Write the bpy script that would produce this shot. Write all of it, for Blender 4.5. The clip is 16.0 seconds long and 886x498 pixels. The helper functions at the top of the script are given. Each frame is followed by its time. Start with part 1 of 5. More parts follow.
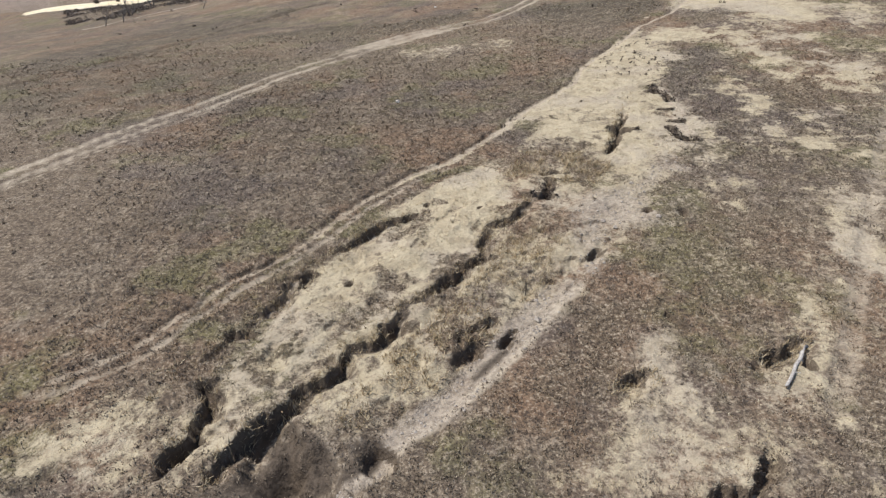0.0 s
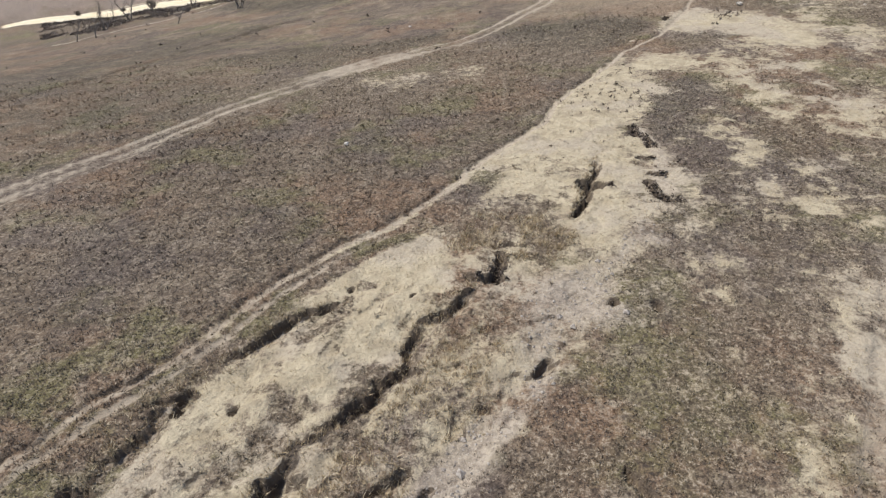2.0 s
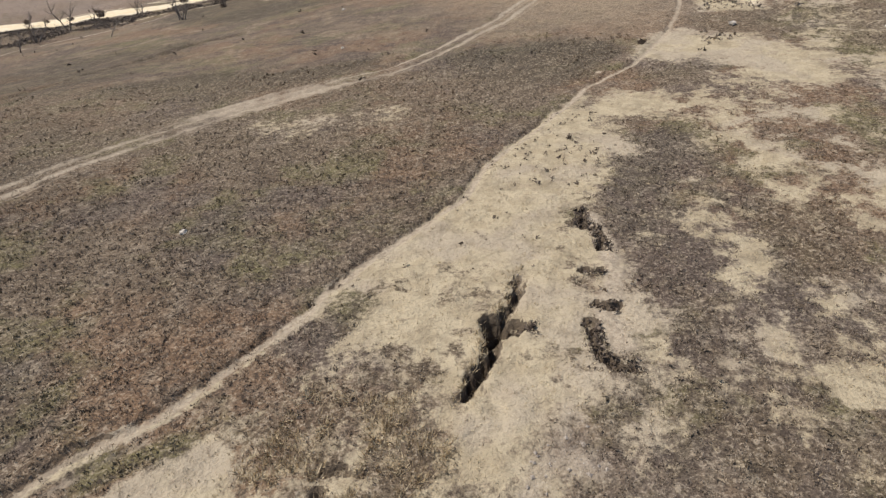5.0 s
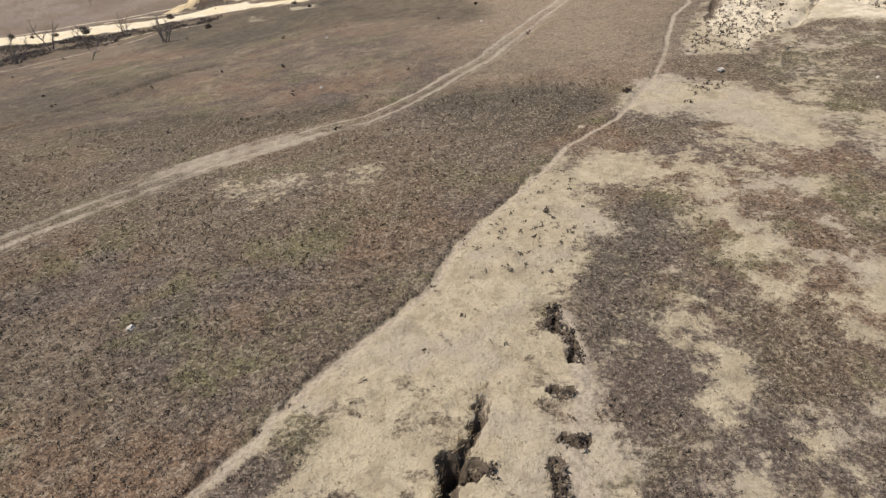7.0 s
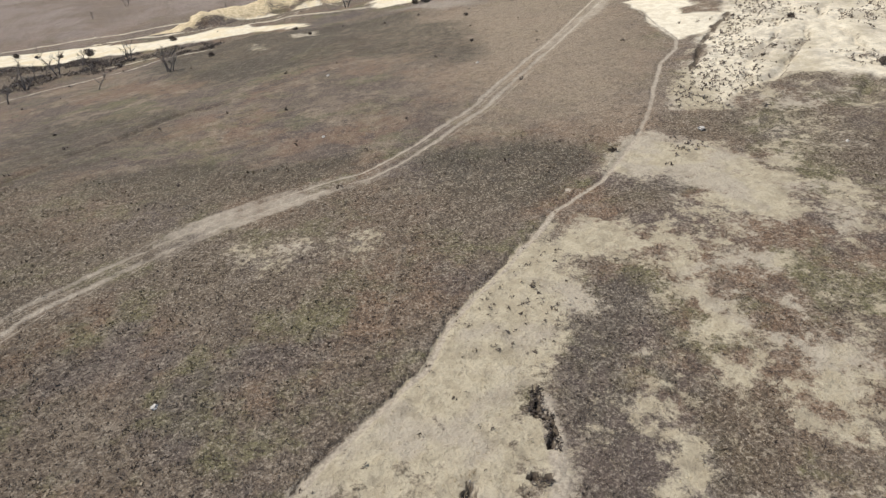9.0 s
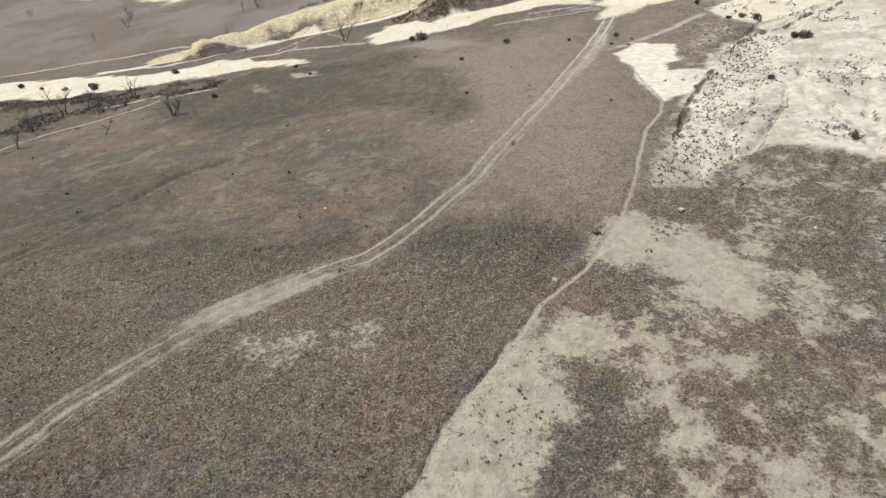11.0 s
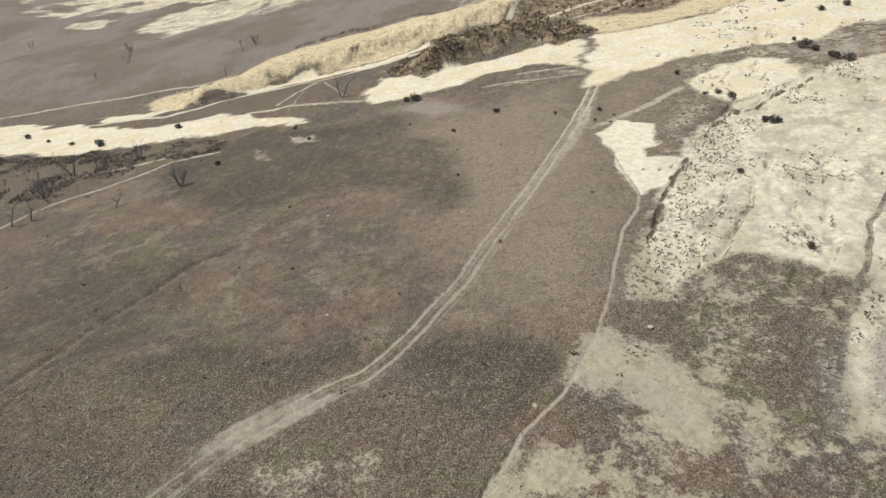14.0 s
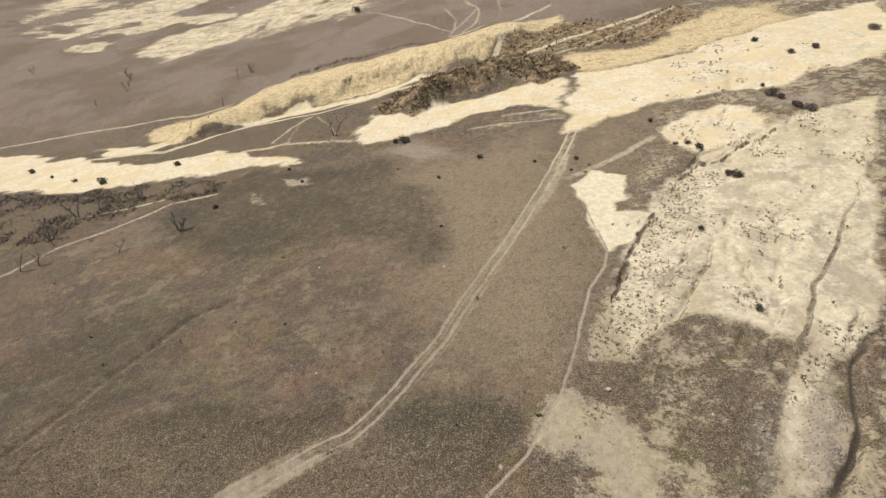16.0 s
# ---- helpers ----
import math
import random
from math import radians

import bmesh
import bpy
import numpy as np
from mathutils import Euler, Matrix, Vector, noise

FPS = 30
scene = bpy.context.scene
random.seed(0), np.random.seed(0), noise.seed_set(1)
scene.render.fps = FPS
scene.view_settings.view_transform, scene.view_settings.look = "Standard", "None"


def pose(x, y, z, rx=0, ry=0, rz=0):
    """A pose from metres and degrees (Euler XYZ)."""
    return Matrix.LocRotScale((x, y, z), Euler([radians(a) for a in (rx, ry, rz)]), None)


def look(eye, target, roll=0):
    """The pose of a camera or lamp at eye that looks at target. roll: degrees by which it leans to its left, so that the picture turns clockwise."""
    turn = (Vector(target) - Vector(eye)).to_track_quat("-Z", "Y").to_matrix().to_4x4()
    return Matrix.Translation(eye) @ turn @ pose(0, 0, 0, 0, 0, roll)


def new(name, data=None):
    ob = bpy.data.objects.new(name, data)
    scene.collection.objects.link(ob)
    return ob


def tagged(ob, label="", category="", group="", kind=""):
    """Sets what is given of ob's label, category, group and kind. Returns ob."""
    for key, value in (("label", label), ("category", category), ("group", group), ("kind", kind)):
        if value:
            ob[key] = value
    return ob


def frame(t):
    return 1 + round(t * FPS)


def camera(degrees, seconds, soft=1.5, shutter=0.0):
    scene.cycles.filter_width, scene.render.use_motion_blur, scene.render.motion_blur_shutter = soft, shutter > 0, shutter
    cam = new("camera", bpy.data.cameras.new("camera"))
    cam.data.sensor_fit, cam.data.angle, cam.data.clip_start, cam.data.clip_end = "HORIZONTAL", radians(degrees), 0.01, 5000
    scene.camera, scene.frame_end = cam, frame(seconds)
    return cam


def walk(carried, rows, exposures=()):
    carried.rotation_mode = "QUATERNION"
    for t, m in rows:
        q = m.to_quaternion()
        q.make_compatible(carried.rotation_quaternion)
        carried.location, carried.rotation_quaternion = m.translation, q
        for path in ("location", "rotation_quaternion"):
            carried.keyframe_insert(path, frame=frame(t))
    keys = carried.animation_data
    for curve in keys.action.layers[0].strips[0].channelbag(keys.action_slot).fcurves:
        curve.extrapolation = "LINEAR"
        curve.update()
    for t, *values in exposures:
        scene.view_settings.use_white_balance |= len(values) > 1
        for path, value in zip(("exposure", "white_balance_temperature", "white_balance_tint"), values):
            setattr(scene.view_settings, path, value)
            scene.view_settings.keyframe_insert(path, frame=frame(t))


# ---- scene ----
cam = camera(73.7, 16.0, soft=1.35)
PATH = [
    (0, (-1.219, 0.216, 13.723), (-1.210, 1.903, 12.649), 1.06),
    (0.5, (-0.532, 1.685, 13.940), (-0.523, 3.374, 12.869), 0.96),
    (1, (0.209, 3.082, 14.120), (0.215, 4.773, 13.053), 0.85),
    (1.5, (1.035, 4.677, 14.192), (1.038, 6.371, 13.129), 0.74),
    (2, (1.763, 6.281, 14.244), (1.767, 7.976, 13.182), 0.84),
    (2.5, (2.555, 8.026, 14.128), (2.556, 9.722, 13.069), 0.73),
    (3, (3.444, 10.048, 13.790), (3.447, 11.749, 12.737), 0.72),
    (3.5, (4.452, 12.107, 13.586), (4.456, 13.807, 12.533), 0.72),
    (4, (5.399, 13.965, 13.374), (5.407, 15.665, 12.320), 0.72),
    (4.5, (6.406, 16.209, 13.372), (6.417, 17.909, 12.318), 0.72),
    (5, (7.311, 18.639, 13.533), (7.326, 20.338, 12.479), 0.92),
    (7.5, (8.653, 22.203, 17.040), (8.683, 23.907, 15.994), 1.21),
    (8, (8.705, 22.044, 18.012), (8.735, 23.747, 16.965), 1.21),
    (8.5, (8.742, 21.963, 19.499), (8.774, 23.667, 18.452), 1.21),
    (9, (8.745, 22.012, 21.148), (8.779, 23.716, 20.102), 1.31),
    (11.5, (8.931, 23.165, 30.729), (8.970, 24.866, 29.678), 1.02),
    (12, (8.908, 23.449, 32.703), (8.948, 25.150, 31.651), 0.92),
    (12.5, (8.896, 23.775, 35.051), (8.938, 25.476, 34.001), 0.92),
    (13, (9.015, 24.137, 37.132), (9.057, 25.838, 36.081), 0.82),
    (13.5, (9.139, 24.349, 39.345), (9.184, 26.050, 38.295), 0.82),
    (14, (9.389, 24.384, 41.693), (9.435, 26.085, 40.641), 0.72),
    (14.5, (9.791, 24.254, 44.231), (9.839, 25.955, 43.180), 0.72),
    (15, (10.257, 24.067, 46.652), (10.307, 25.769, 45.602), 0.62),
    (15.5, (10.879, 23.652, 49.115), (10.931, 25.355, 48.067), 0.51),
    (16, (11.651, 23.083, 51.393), (11.703, 24.787, 50.348), 0.51),
]
EXPOSURES = [(0.0, 0.44, 6400, 11), (3.0, 0.32, 6350, 12), (5.0, 0.22, 6850, 13), (7.5, 0.2, 6850, 13), (9.0, 0.18, 6350, 10), (11.5, 0.18, 6000, 6), (12.5, 0.13, 6200, 5.5), (14.0, 0.06, 6350, 6), (15.0, 0.05, 6550, 7), (16.0, 0.02, 7200, 9)]
walk(cam, [(t, look(eye, target, roll)) for t, eye, target, roll in PATH], EXPOSURES)

# ---- world and sun ----
SUN_TO = Vector((-0.86, 0.28, 1.45)).normalized()
world = bpy.data.worlds.new("world")
scene.world = world
world.use_nodes = True
sky = world.node_tree.nodes.new("ShaderNodeTexSky")
sky.sky_type, sky.sun_disc = "NISHITA", False
sky.sun_elevation = math.asin(SUN_TO.z)
sky.sun_rotation = math.atan2(SUN_TO.x, SUN_TO.y)
back = world.node_tree.nodes["Background"]
back.inputs["Strength"].default_value = 0.09
world.node_tree.links.new(sky.outputs["Color"], back.inputs["Color"])
sun = new("sun", bpy.data.lights.new("sun", "SUN"))
sun.data.energy, sun.data.angle, sun.data.color = 3.3, radians(0.6), (1.0, 0.955, 0.88)
sun.matrix_world = look(SUN_TO * 200, (0, 0, 0))


# ---- noise and plan arithmetic ----
TABLE = np.random.RandomState(7).rand(256, 256)


def lattice(x, y, size, seed=0):
    """Smooth value noise from 0 to 1 with cells of the given size in metres."""
    u, v = np.asarray(x) / size + 17.3 * seed, np.asarray(y) / size - 9.7 * seed
    i, j = np.floor(u).astype(int), np.floor(v).astype(int)
    a, b = u - i, v - j
    a, b = a * a * (3 - 2 * a), b * b * (3 - 2 * b)
    i, j, k, m = i % 256, j % 256, (i + 1) % 256, (j + 1) % 256
    return (TABLE[i, j] * (1 - a) + TABLE[k, j] * a) * (1 - b) + (TABLE[i, m] * (1 - a) + TABLE[k, m] * a) * b


def cloudy(x, y, size, seed=0, octaves=3):
    return sum(lattice(x, y, size / 2 ** o, seed + o) * 0.5 ** o for o in range(octaves)) / sum(0.5 ** o for o in range(octaves))


def ramp(v):
    v = np.clip(v, 0, 1)
    return v * v * (3 - 2 * v)


def softplus(v, w):
    return w * np.log1p(np.exp(np.clip(v / w, -40, 40)))


def nearest(line, x, y):
    """Distance to a line of points, signed (right of the walking direction is positive), and the way along it."""
    best, side, way, gone = np.full(x.shape, 1e9), np.ones(x.shape), np.zeros(x.shape), 0.0
    for (ax, ay), (bx, by) in zip(line, line[1:]):
        dx, dy = bx - ax, by - ay
        long = math.hypot(dx, dy)
        f = np.clip(((x - ax) * dx + (y - ay) * dy) / long ** 2, 0, 1)
        d = np.hypot(x - ax - f * dx, y - ay - f * dy)
        s = (x - ax) * dy - (y - ay) * dx
        near = d < best
        best, side, way = np.where(near, d, best), np.where(near, np.sign(s), side), np.where(near, gone + f * long, way)
        gone += long
    return best, side, way, gone


def inside(points, x, y):
    """Distance to a closed outline, negative inside."""
    d, inn = np.full(x.shape, 1e9), np.zeros(x.shape, bool)
    for (ax, ay), (bx, by) in zip(points, points[1:] + points[:1]):
        dx, dy = bx - ax, by - ay
        f = np.clip(((x - ax) * dx + (y - ay) * dy) / max(dx * dx + dy * dy, 1e-6), 0, 1)
        d = np.minimum(d, np.hypot(x - ax - f * dx, y - ay - f * dy))
        if dy:
            inn ^= ((ay > y) != (by > y)) & (x < ax + (y - ay) * dx / dy)
    return np.where(inn, -d, d)


def window(line, x, y, margin):
    xs, ys = [p[0] for p in line], [p[1] for p in line]
    return (x > min(xs) - margin) & (x < max(xs) + margin) & (y > min(ys) - margin) & (y < max(ys) + margin)


# ---- the plan: paths, ledges, places ----
TRACK = [(-31.5, 23.1), (-25.7, 33.5), (-24.1, 36.5), (-22.1, 40), (-19.7, 43.6), (-16.6, 49.3), (-15.7, 51.2), (-13.8, 53.6), (-11.7, 56.5), (-10.1, 58.5), (-7.8, 61.3), (-5.2, 63), (-0.8, 65.9), (2.7, 67.6), (5.4, 70.4), (8.3, 74), (13.5, 81.7), (17.1, 88.8), (22.4, 99.3), (34.5, 122.6), (38.8, 131.2), (42.2, 140)]
FOOTPATH = [(-14.2, 14.9), (-13.5, 15.5), (-12.8, 16), (-12.4, 16.3), (-11.9, 17.2), (-11.5, 18.2), (-11.1, 18.6), (-10.6, 19.4), (-10, 20.3), (-9.3, 20.9), (-8.1, 22.4), (-7.2, 23.7), (-6.1, 25.8), (-5.6, 26.5), (-5, 27.4), (-4.4, 28), (-3, 29.6), (-1.6, 30.6), (-0.6, 31.6), (0.7, 33.4), (2.1, 35.4), (2.7, 36.8), (4.2, 39), (5.7, 40.9), (6.9, 42.6), (8.2, 44), (9.5, 47.7), (11.2, 50.1), (13.6, 53.7), (15.4, 56.4), (18.4, 61.8), (17.1, 59.3), (21.5, 63.4), (26.4, 71.3), (28.7, 76.2), (30.9, 82.1), (33.4, 88.5), (36.5, 93.2), (37.9, 97.2), (37.6, 105.2), (36.6, 115.6)]
TREE_PATH = [(-69.8, 118.3), (-64.4, 128.5), (-55, 133.9), (-45.5, 141.6), (-33, 142.7)]
OLD_TRACK = [(-43.1, 57), (-39.6, 66), (-35.7, 72), (-32.8, 77.6), (-31.1, 81.6), (-28.4, 85.9), (-23.7, 94.2), (-17.9, 97.9)]
RIGHT_TRACK = [(10.4, 12.3), (13, 16.1), (17.7, 23.1), (33.6, 46.6), (36.4, 50.6), (43.8, 59.2), (47, 63.5), (50, 68.2), (53.4, 73.5), (58, 79.4), (61.1, 84.2), (67.1, 90.3), (73.5, 98.7), (80.6, 104.7), (83.5, 107)]
RIGHT_GULLY = [(48.3, 55.8), (51.7, 59.1), (54.7, 62.6), (56.4, 66.7), (58.3, 70.3), (61.3, 73.7), (64.6, 75.1)]
SIDE_PATH = [(26.9, 70.4), (31.1, 67.5), (34.7, 63.7), (38.4, 61.6)]
WHEEL_A = [(7.7, 67.8), (7.3, 62.7), (7, 59.1), (6.4, 52.7), (6.1, 48.3), (5.1, 45.6)]
WHEEL_B = [(8.8, 64.4), (8.7, 59.7), (7.8, 55.2)]
FAR_PATH_A = [(-151.7, 228.9), (-123.8, 232.2), (-102.4, 232.3), (-80.8, 231.4), (-53.6, 230.9)]
FAR_PATH_B = [(-89.9, 189), (-63.3, 183), (-44.2, 202.8), (-21.6, 197.3), (0.1, 208.2), (19.6, 208.5), (37.4, 210.7), (56.3, 219.1), (74.8, 222.5), (94.4, 233.4)]
FAR_PATH_C = [(-16.4, 325.2), (13.1, 269.2), (21.3, 250.3), (34.1, 282.1)]
FAR_PATH_D = [(21, 243.8), (41.3, 245), (60.1, 261.4)]
FAR_LOOP_A = [(20, 291.7), (23.3, 268.5), (22.6, 252.8), (18.9, 242.3)]
FAR_LOOP_B = [(28.5, 299.2), (32.9, 273.2), (31.2, 258.7), (24, 242.9)]
FAR_LOOP_C = [(41.3, 285.2), (41, 265.4), (38.2, 255)]
FAR_PATH_E = [(51.5, 207.1), (63.2, 210.3), (78.8, 217.5), (94.3, 230.3)]
FAR_PATH_F = [(41.2, 235.4), (34.8, 220.1), (32.4, 213.5)]
BRANCH_PATH = [(37.1, 120.2), (43.5, 123.8), (49.4, 126.8), (56.7, 131.7)]
STREAK_A = [(21.4, 154.3), (30.4, 153.2), (42.3, 149)]
STREAK_B = [(29.7, 158.4), (36.2, 157.6), (44.3, 156)]
BRUSH_PATH = [(-66.7, 142.3), (-59.4, 143.3), (-46.8, 144.8)]
TRACK_MOUTH = [(22.4, 100.2), (24.9, 103.6), (28.3, 108.6), (32.8, 115.9), (35.5, 122.3), (39.5, 132.2)]
SHORT_CUT_A = [(-28.5, 171.3), (-26.1, 185.4), (-22, 195)]
SHORT_CUT_B = [(-21.1, 194.5), (-15.6, 180.5), (-10.7, 167)]
VALLEY_PATH = [(-52.9, 172.7), (-37.2, 167.2), (-25.5, 167.9), (-11.7, 164), (-4.2, 160.1)]
SLOPE_TRACK = [(-24.3, 162.3), (-24.4, 203), (-15.3, 202.3)]
WASH = [(-9.9, 10.1), (-9.3, 13.6), (-8.3, 15.7), (-6.5, 18.9), (-4.7, 22.6), (-1.8, 27.3), (1.9, 31.1), (5.5, 39.2), (7.9, 42.9), (13.9, 41.6), (13.8, 36.5), (13.7, 32.3), (11.7, 30.1), (10.2, 27.9), (8.1, 22.6), (4.5, 19), (2.3, 16.4), (0.2, 13.7), (-1.1, 12.7)]
MUD = [(-3.6, 9.8), (-3, 11.2), (-1, 13.5), (0.5, 15.3), (1.4, 16.7), (2.4, 18.1), (3.5, 19.1), (4.8, 20.6)]
BANK_EDGE = [(-3.2, 10.3), (-2.1, 11.8), (-0.1, 13.5), (1.3, 15.1), (2.3, 16.5), (3.2, 17.8), (4.6, 19.3)]
BANK_EDGE_B = [(13.9, 41.6), (14.2, 39.2), (13.8, 36.5), (13.1, 34.5), (13.1, 33.4), (13.5, 32.3)]
LEDGE_MAIN = [(-7.6, 10.1), (-7.3, 11.2), (-6.7, 12.3), (-5.9, 13.1), (-5.6, 13.7), (-5.2, 14.1), (-4.8, 14.4), (-4.6, 14.9), (-4.5, 15.5), (-4.4, 15.8), (-4.2, 16.1), (-3.8, 16.1), (-3.4, 16.3), (-3.4, 16.9), (-3.1, 17), (-2.9, 17.4), (-2.5, 18.1), (-1.8, 18.6), (-1.5, 19), (-1, 19.7), (-0.5, 20), (-0.4, 20.6), (0, 21.1), (0.6, 21.1), (0.5, 21.7), (0.5, 22.4), (0.6, 22.6), (0.9, 22.9), (0.8, 23.4), (0.8, 23.8), (1.3, 23.9), (1.8, 24), (2.1, 24.4), (2.4, 24.9), (2.6, 25.3), (3.1, 25.7)]
LEDGE_NEAR = [(-9.3, 10.4), (-9, 11.4), (-8.6, 12.4), (-8.4, 13.2), (-8.8, 13.8), (-9, 14.1), (-8.7, 14.3), (-8.5, 14.8)]
LEDGE_LEFT = [(-9.6, 14.9), (-9.4, 15.4), (-9.2, 16), (-8.9, 16.2), (-9, 16.7), (-8.7, 16.9), (-8.2, 16.8), (-8.3, 17.3), (-8.2, 17.6), (-7.8, 18), (-7.6, 18.4), (-7.5, 19), (-7.4, 19.6), (-7, 20.1)]
LEDGE_SHELF = [(-6, 21.8), (-5.7, 22.3), (-5.4, 22.5), (-5, 22.9), (-4.7, 23.6), (-4.4, 23.9), (-4.1, 24.3), (-3.5, 24.7), (-2.8, 24.9), (-2.1, 25)]
LEDGE_PIT = [(7.7, 31.1), (8.1, 31.2), (8.3, 31.6), (8.6, 32), (8.8, 32.7), (8.8, 33.3), (8.9, 34), (9.1, 34.7), (9.6, 34.9), (9.8, 35.5), (10.1, 36.7), (10.4, 37.7)]
LEDGE_LOG_PIT = [(9, 14.5), (9.5, 14.7), (10.2, 14.8), (10.7, 15.2), (11.3, 15.3)]
LEDGE_HOLLOW = [(4, 13.3), (4.3, 13.4), (4.8, 13.8), (5.1, 14), (5.4, 13.9), (5.7, 13.6)]
LEDGE_HOOK = [(36, 85), (37, 88.4), (39.1, 89.9), (40.8, 94.3), (42.5, 97.6), (46.5, 103.7), (47.5, 105.6)]
LEDGE_UPPER = [(53.5, 114.2), (59.6, 118.1), (66.7, 121.2), (76.6, 127.6)]
LEDGE_FARCRACK = [(-38.9, 246.6), (-29.4, 248.1), (-19, 250.8), (-3.9, 248.3), (4.5, 248.4), (20.8, 238.9)]
LEDGE_CLIFF_BASE = [(-6.1, 180.1), (9.4, 172.1), (18.4, 176.2), (30.7, 181), (42.2, 177.7), (50.7, 184.9)]
LEDGE_OCHRE_BASE = [(-73.9, 192), (-58.4, 192.1), (-45.7, 201.8), (-34.8, 209.2), (-16.5, 211), (-0.2, 214.3), (18, 212.4), (38.3, 218.9), (58.7, 232.1)]
LEDGE_CORNER = [(5.5, 9.5), (6.4, 9.7), (7, 9.8), (7.4, 10.3), (7.8, 11.1)]
TREES_AT = [(-67.6, 143.1), (-67.9, 132.7), (-63.7, 145.4), (-54.8, 148.1), (-37.3, 126.8), (-37.6, 126.4), (-47.7, 121.2), (-66.8, 119.9), (-63.8, 121.2), (-11.9, 167.9), (-116, 281.9), (-111, 267.3), (-61, 255), (-57.2, 260), (-61.1, 232.1), (-175.4, 311.4), (-118.1, 253.8)]
BUSHES_AT = [(-71.2, 162.7), (-102.2, 182.6), (-81.5, 168.1), (-91.6, 175), (-53.7, 168.9), (22.4, 135.8), (13.9, 130.2), (4.3, 154.7), (6.4, 153.6), (40.2, 127.8), (38.3, 123.5), (61.3, 123.8), (60.3, 126.5), (57.2, 138.2), (63.5, 112.5), (62.5, 113.5), (83, 142.1), (83.7, 140), (84.3, 134.7), (85.4, 132.6), (52.3, 98.6), (52.3, 80.2), (97.6, 181.2), (84.5, 149), (99.6, 167), (105.9, 168.8), (126, 178.7), (58.3, 126.8), (-22.2, 328.9), (-15.5, 141.4), (-20.3, 149.8), (-33, 134.7), (32.4, 129.1), (40.5, 94.9)]
ROCKS_AT = [(-4.5, 42.3), (-5.9, 103.4), (41.3, 65.9), (-2.3, 78.1), (31.6, 70.5), (14.1, 98.3)]
LOG_AT = [(10.9, 15), (9.3, 13.1)]

PATCHES = []


def patch(kind, soft, points, gain=1.0):
    PATCHES.append((kind, soft, points, gain))


patch("straw", 0.9, [(0.6, 31.9), (2.3, 30), (2.4, 26.8), (2.8, 25.5), (1.7, 24.2), (0.6, 23.6), (0.4, 21.3), (-0.4, 21.7), (-0.8, 20.3), (-1.8, 19.7), (-2.8, 19.1), (-3.2, 17.7), (-3.7, 18.6), (-2.9, 20.4), (-4, 22), (-2.8, 23.5), (-1.5, 25.2), (-2.1, 27.3), (-0.6, 29.4)])
patch("straw", 0.7, [(-6.8, 23.8), (-4.6, 25.4), (-2.1, 26.2), (-1.8, 22.6), (-2.8, 19.1), (-4, 16.7), (-4.8, 15.5), (-6, 13.7), (-6.2, 12.9), (-8.3, 12.9), (-8.4, 14), (-8.2, 15), (-8.1, 16.6), (-7.2, 18.8), (-6.9, 20.7)], 0.62)
patch("straw", 0.6, [(-8.4, 10.1), (-7.7, 11.8), (-6.9, 13.5), (-5.7, 15), (-4.8, 16.1), (-3.7, 17.3), (-4.3, 18.8), (-5.8, 17.5), (-7.5, 15.7), (-8.3, 13.6), (-8.6, 11.8), (-8.9, 10.1)], 0.62)
patch("straw", 1.4, [(7.7, 42.4), (9.3, 45), (10.9, 47.5), (13, 49.4), (15.1, 49), (14.8, 46.1), (13.4, 43.3), (13.4, 40.6), (13.4, 37.2), (12.8, 34.6), (12.6, 32.9), (13.4, 32.1), (12.7, 31.2), (11.9, 30.5), (10.8, 29.8), (9.2, 29.1), (8.3, 28.3), (7.7, 30.4), (7.8, 31.5), (6.7, 32.2), (5.8, 32.4), (4.5, 32.9), (4, 34), (4.6, 35.2), (5.6, 38), (6.9, 40)])
patch("straw", 1.1, [(-1.6, 30.4), (-0.2, 31.2), (1.2, 30.7), (1.9, 28.9), (1.8, 28.2), (-3.6, 28.4), (-1.7, 29.7)])
patch("straw", 1.0, [(-0.4, 30.6), (1.3, 31.2), (2, 29), (1.9, 26.7), (0.9, 23.9), (0.7, 21.8), (-5.3, 22), (-4, 23.3), (-2.1, 24.9), (-4.2, 25.7), (-2.9, 27.5)], 0.8)
patch("straw", 1.8, [(7.7, 43.5), (10.5, 49.1), (13.7, 54.7), (15.4, 56.4), (17.1, 53.9), (16.5, 48.7), (15.1, 44.8), (14.1, 42.6), (10.6, 44.2)])
patch("straw", 1.7, [(7, 42.6), (9.9, 47.9), (13.6, 53.8), (16.2, 57), (17, 53.4), (15.8, 48.3), (14.2, 43.9), (13.6, 41.7), (14.1, 39.7), (14.2, 36.4), (3.3, 36.9), (5.3, 39)])
patch("straw", 1.9, [(10.3, 48.1), (12.9, 52.5), (15.7, 55.4), (16.9, 52.2), (17.2, 47.7)])
patch("straw", 1.3, [(19.3, 39.3), (21.1, 39.3), (19.1, 36), (17.8, 35.8), (16.7, 36.9), (18, 37.7)], 0.85)
patch("straw", 1.5, [(22.1, 45.6), (25.5, 47.5), (25.8, 46.4), (25.6, 43.9), (24.1, 44.7)], 0.85)
patch("straw", 1.5, [(22.6, 46.5), (25.2, 47.2), (25.3, 44.7), (25.8, 43.4), (23.9, 44.8)], 0.85)
patch("straw", 1.4, [(27.6, 44.9), (30.8, 44.2), (28.2, 40.1), (26.4, 40.2), (25.6, 40.6)], 0.85)
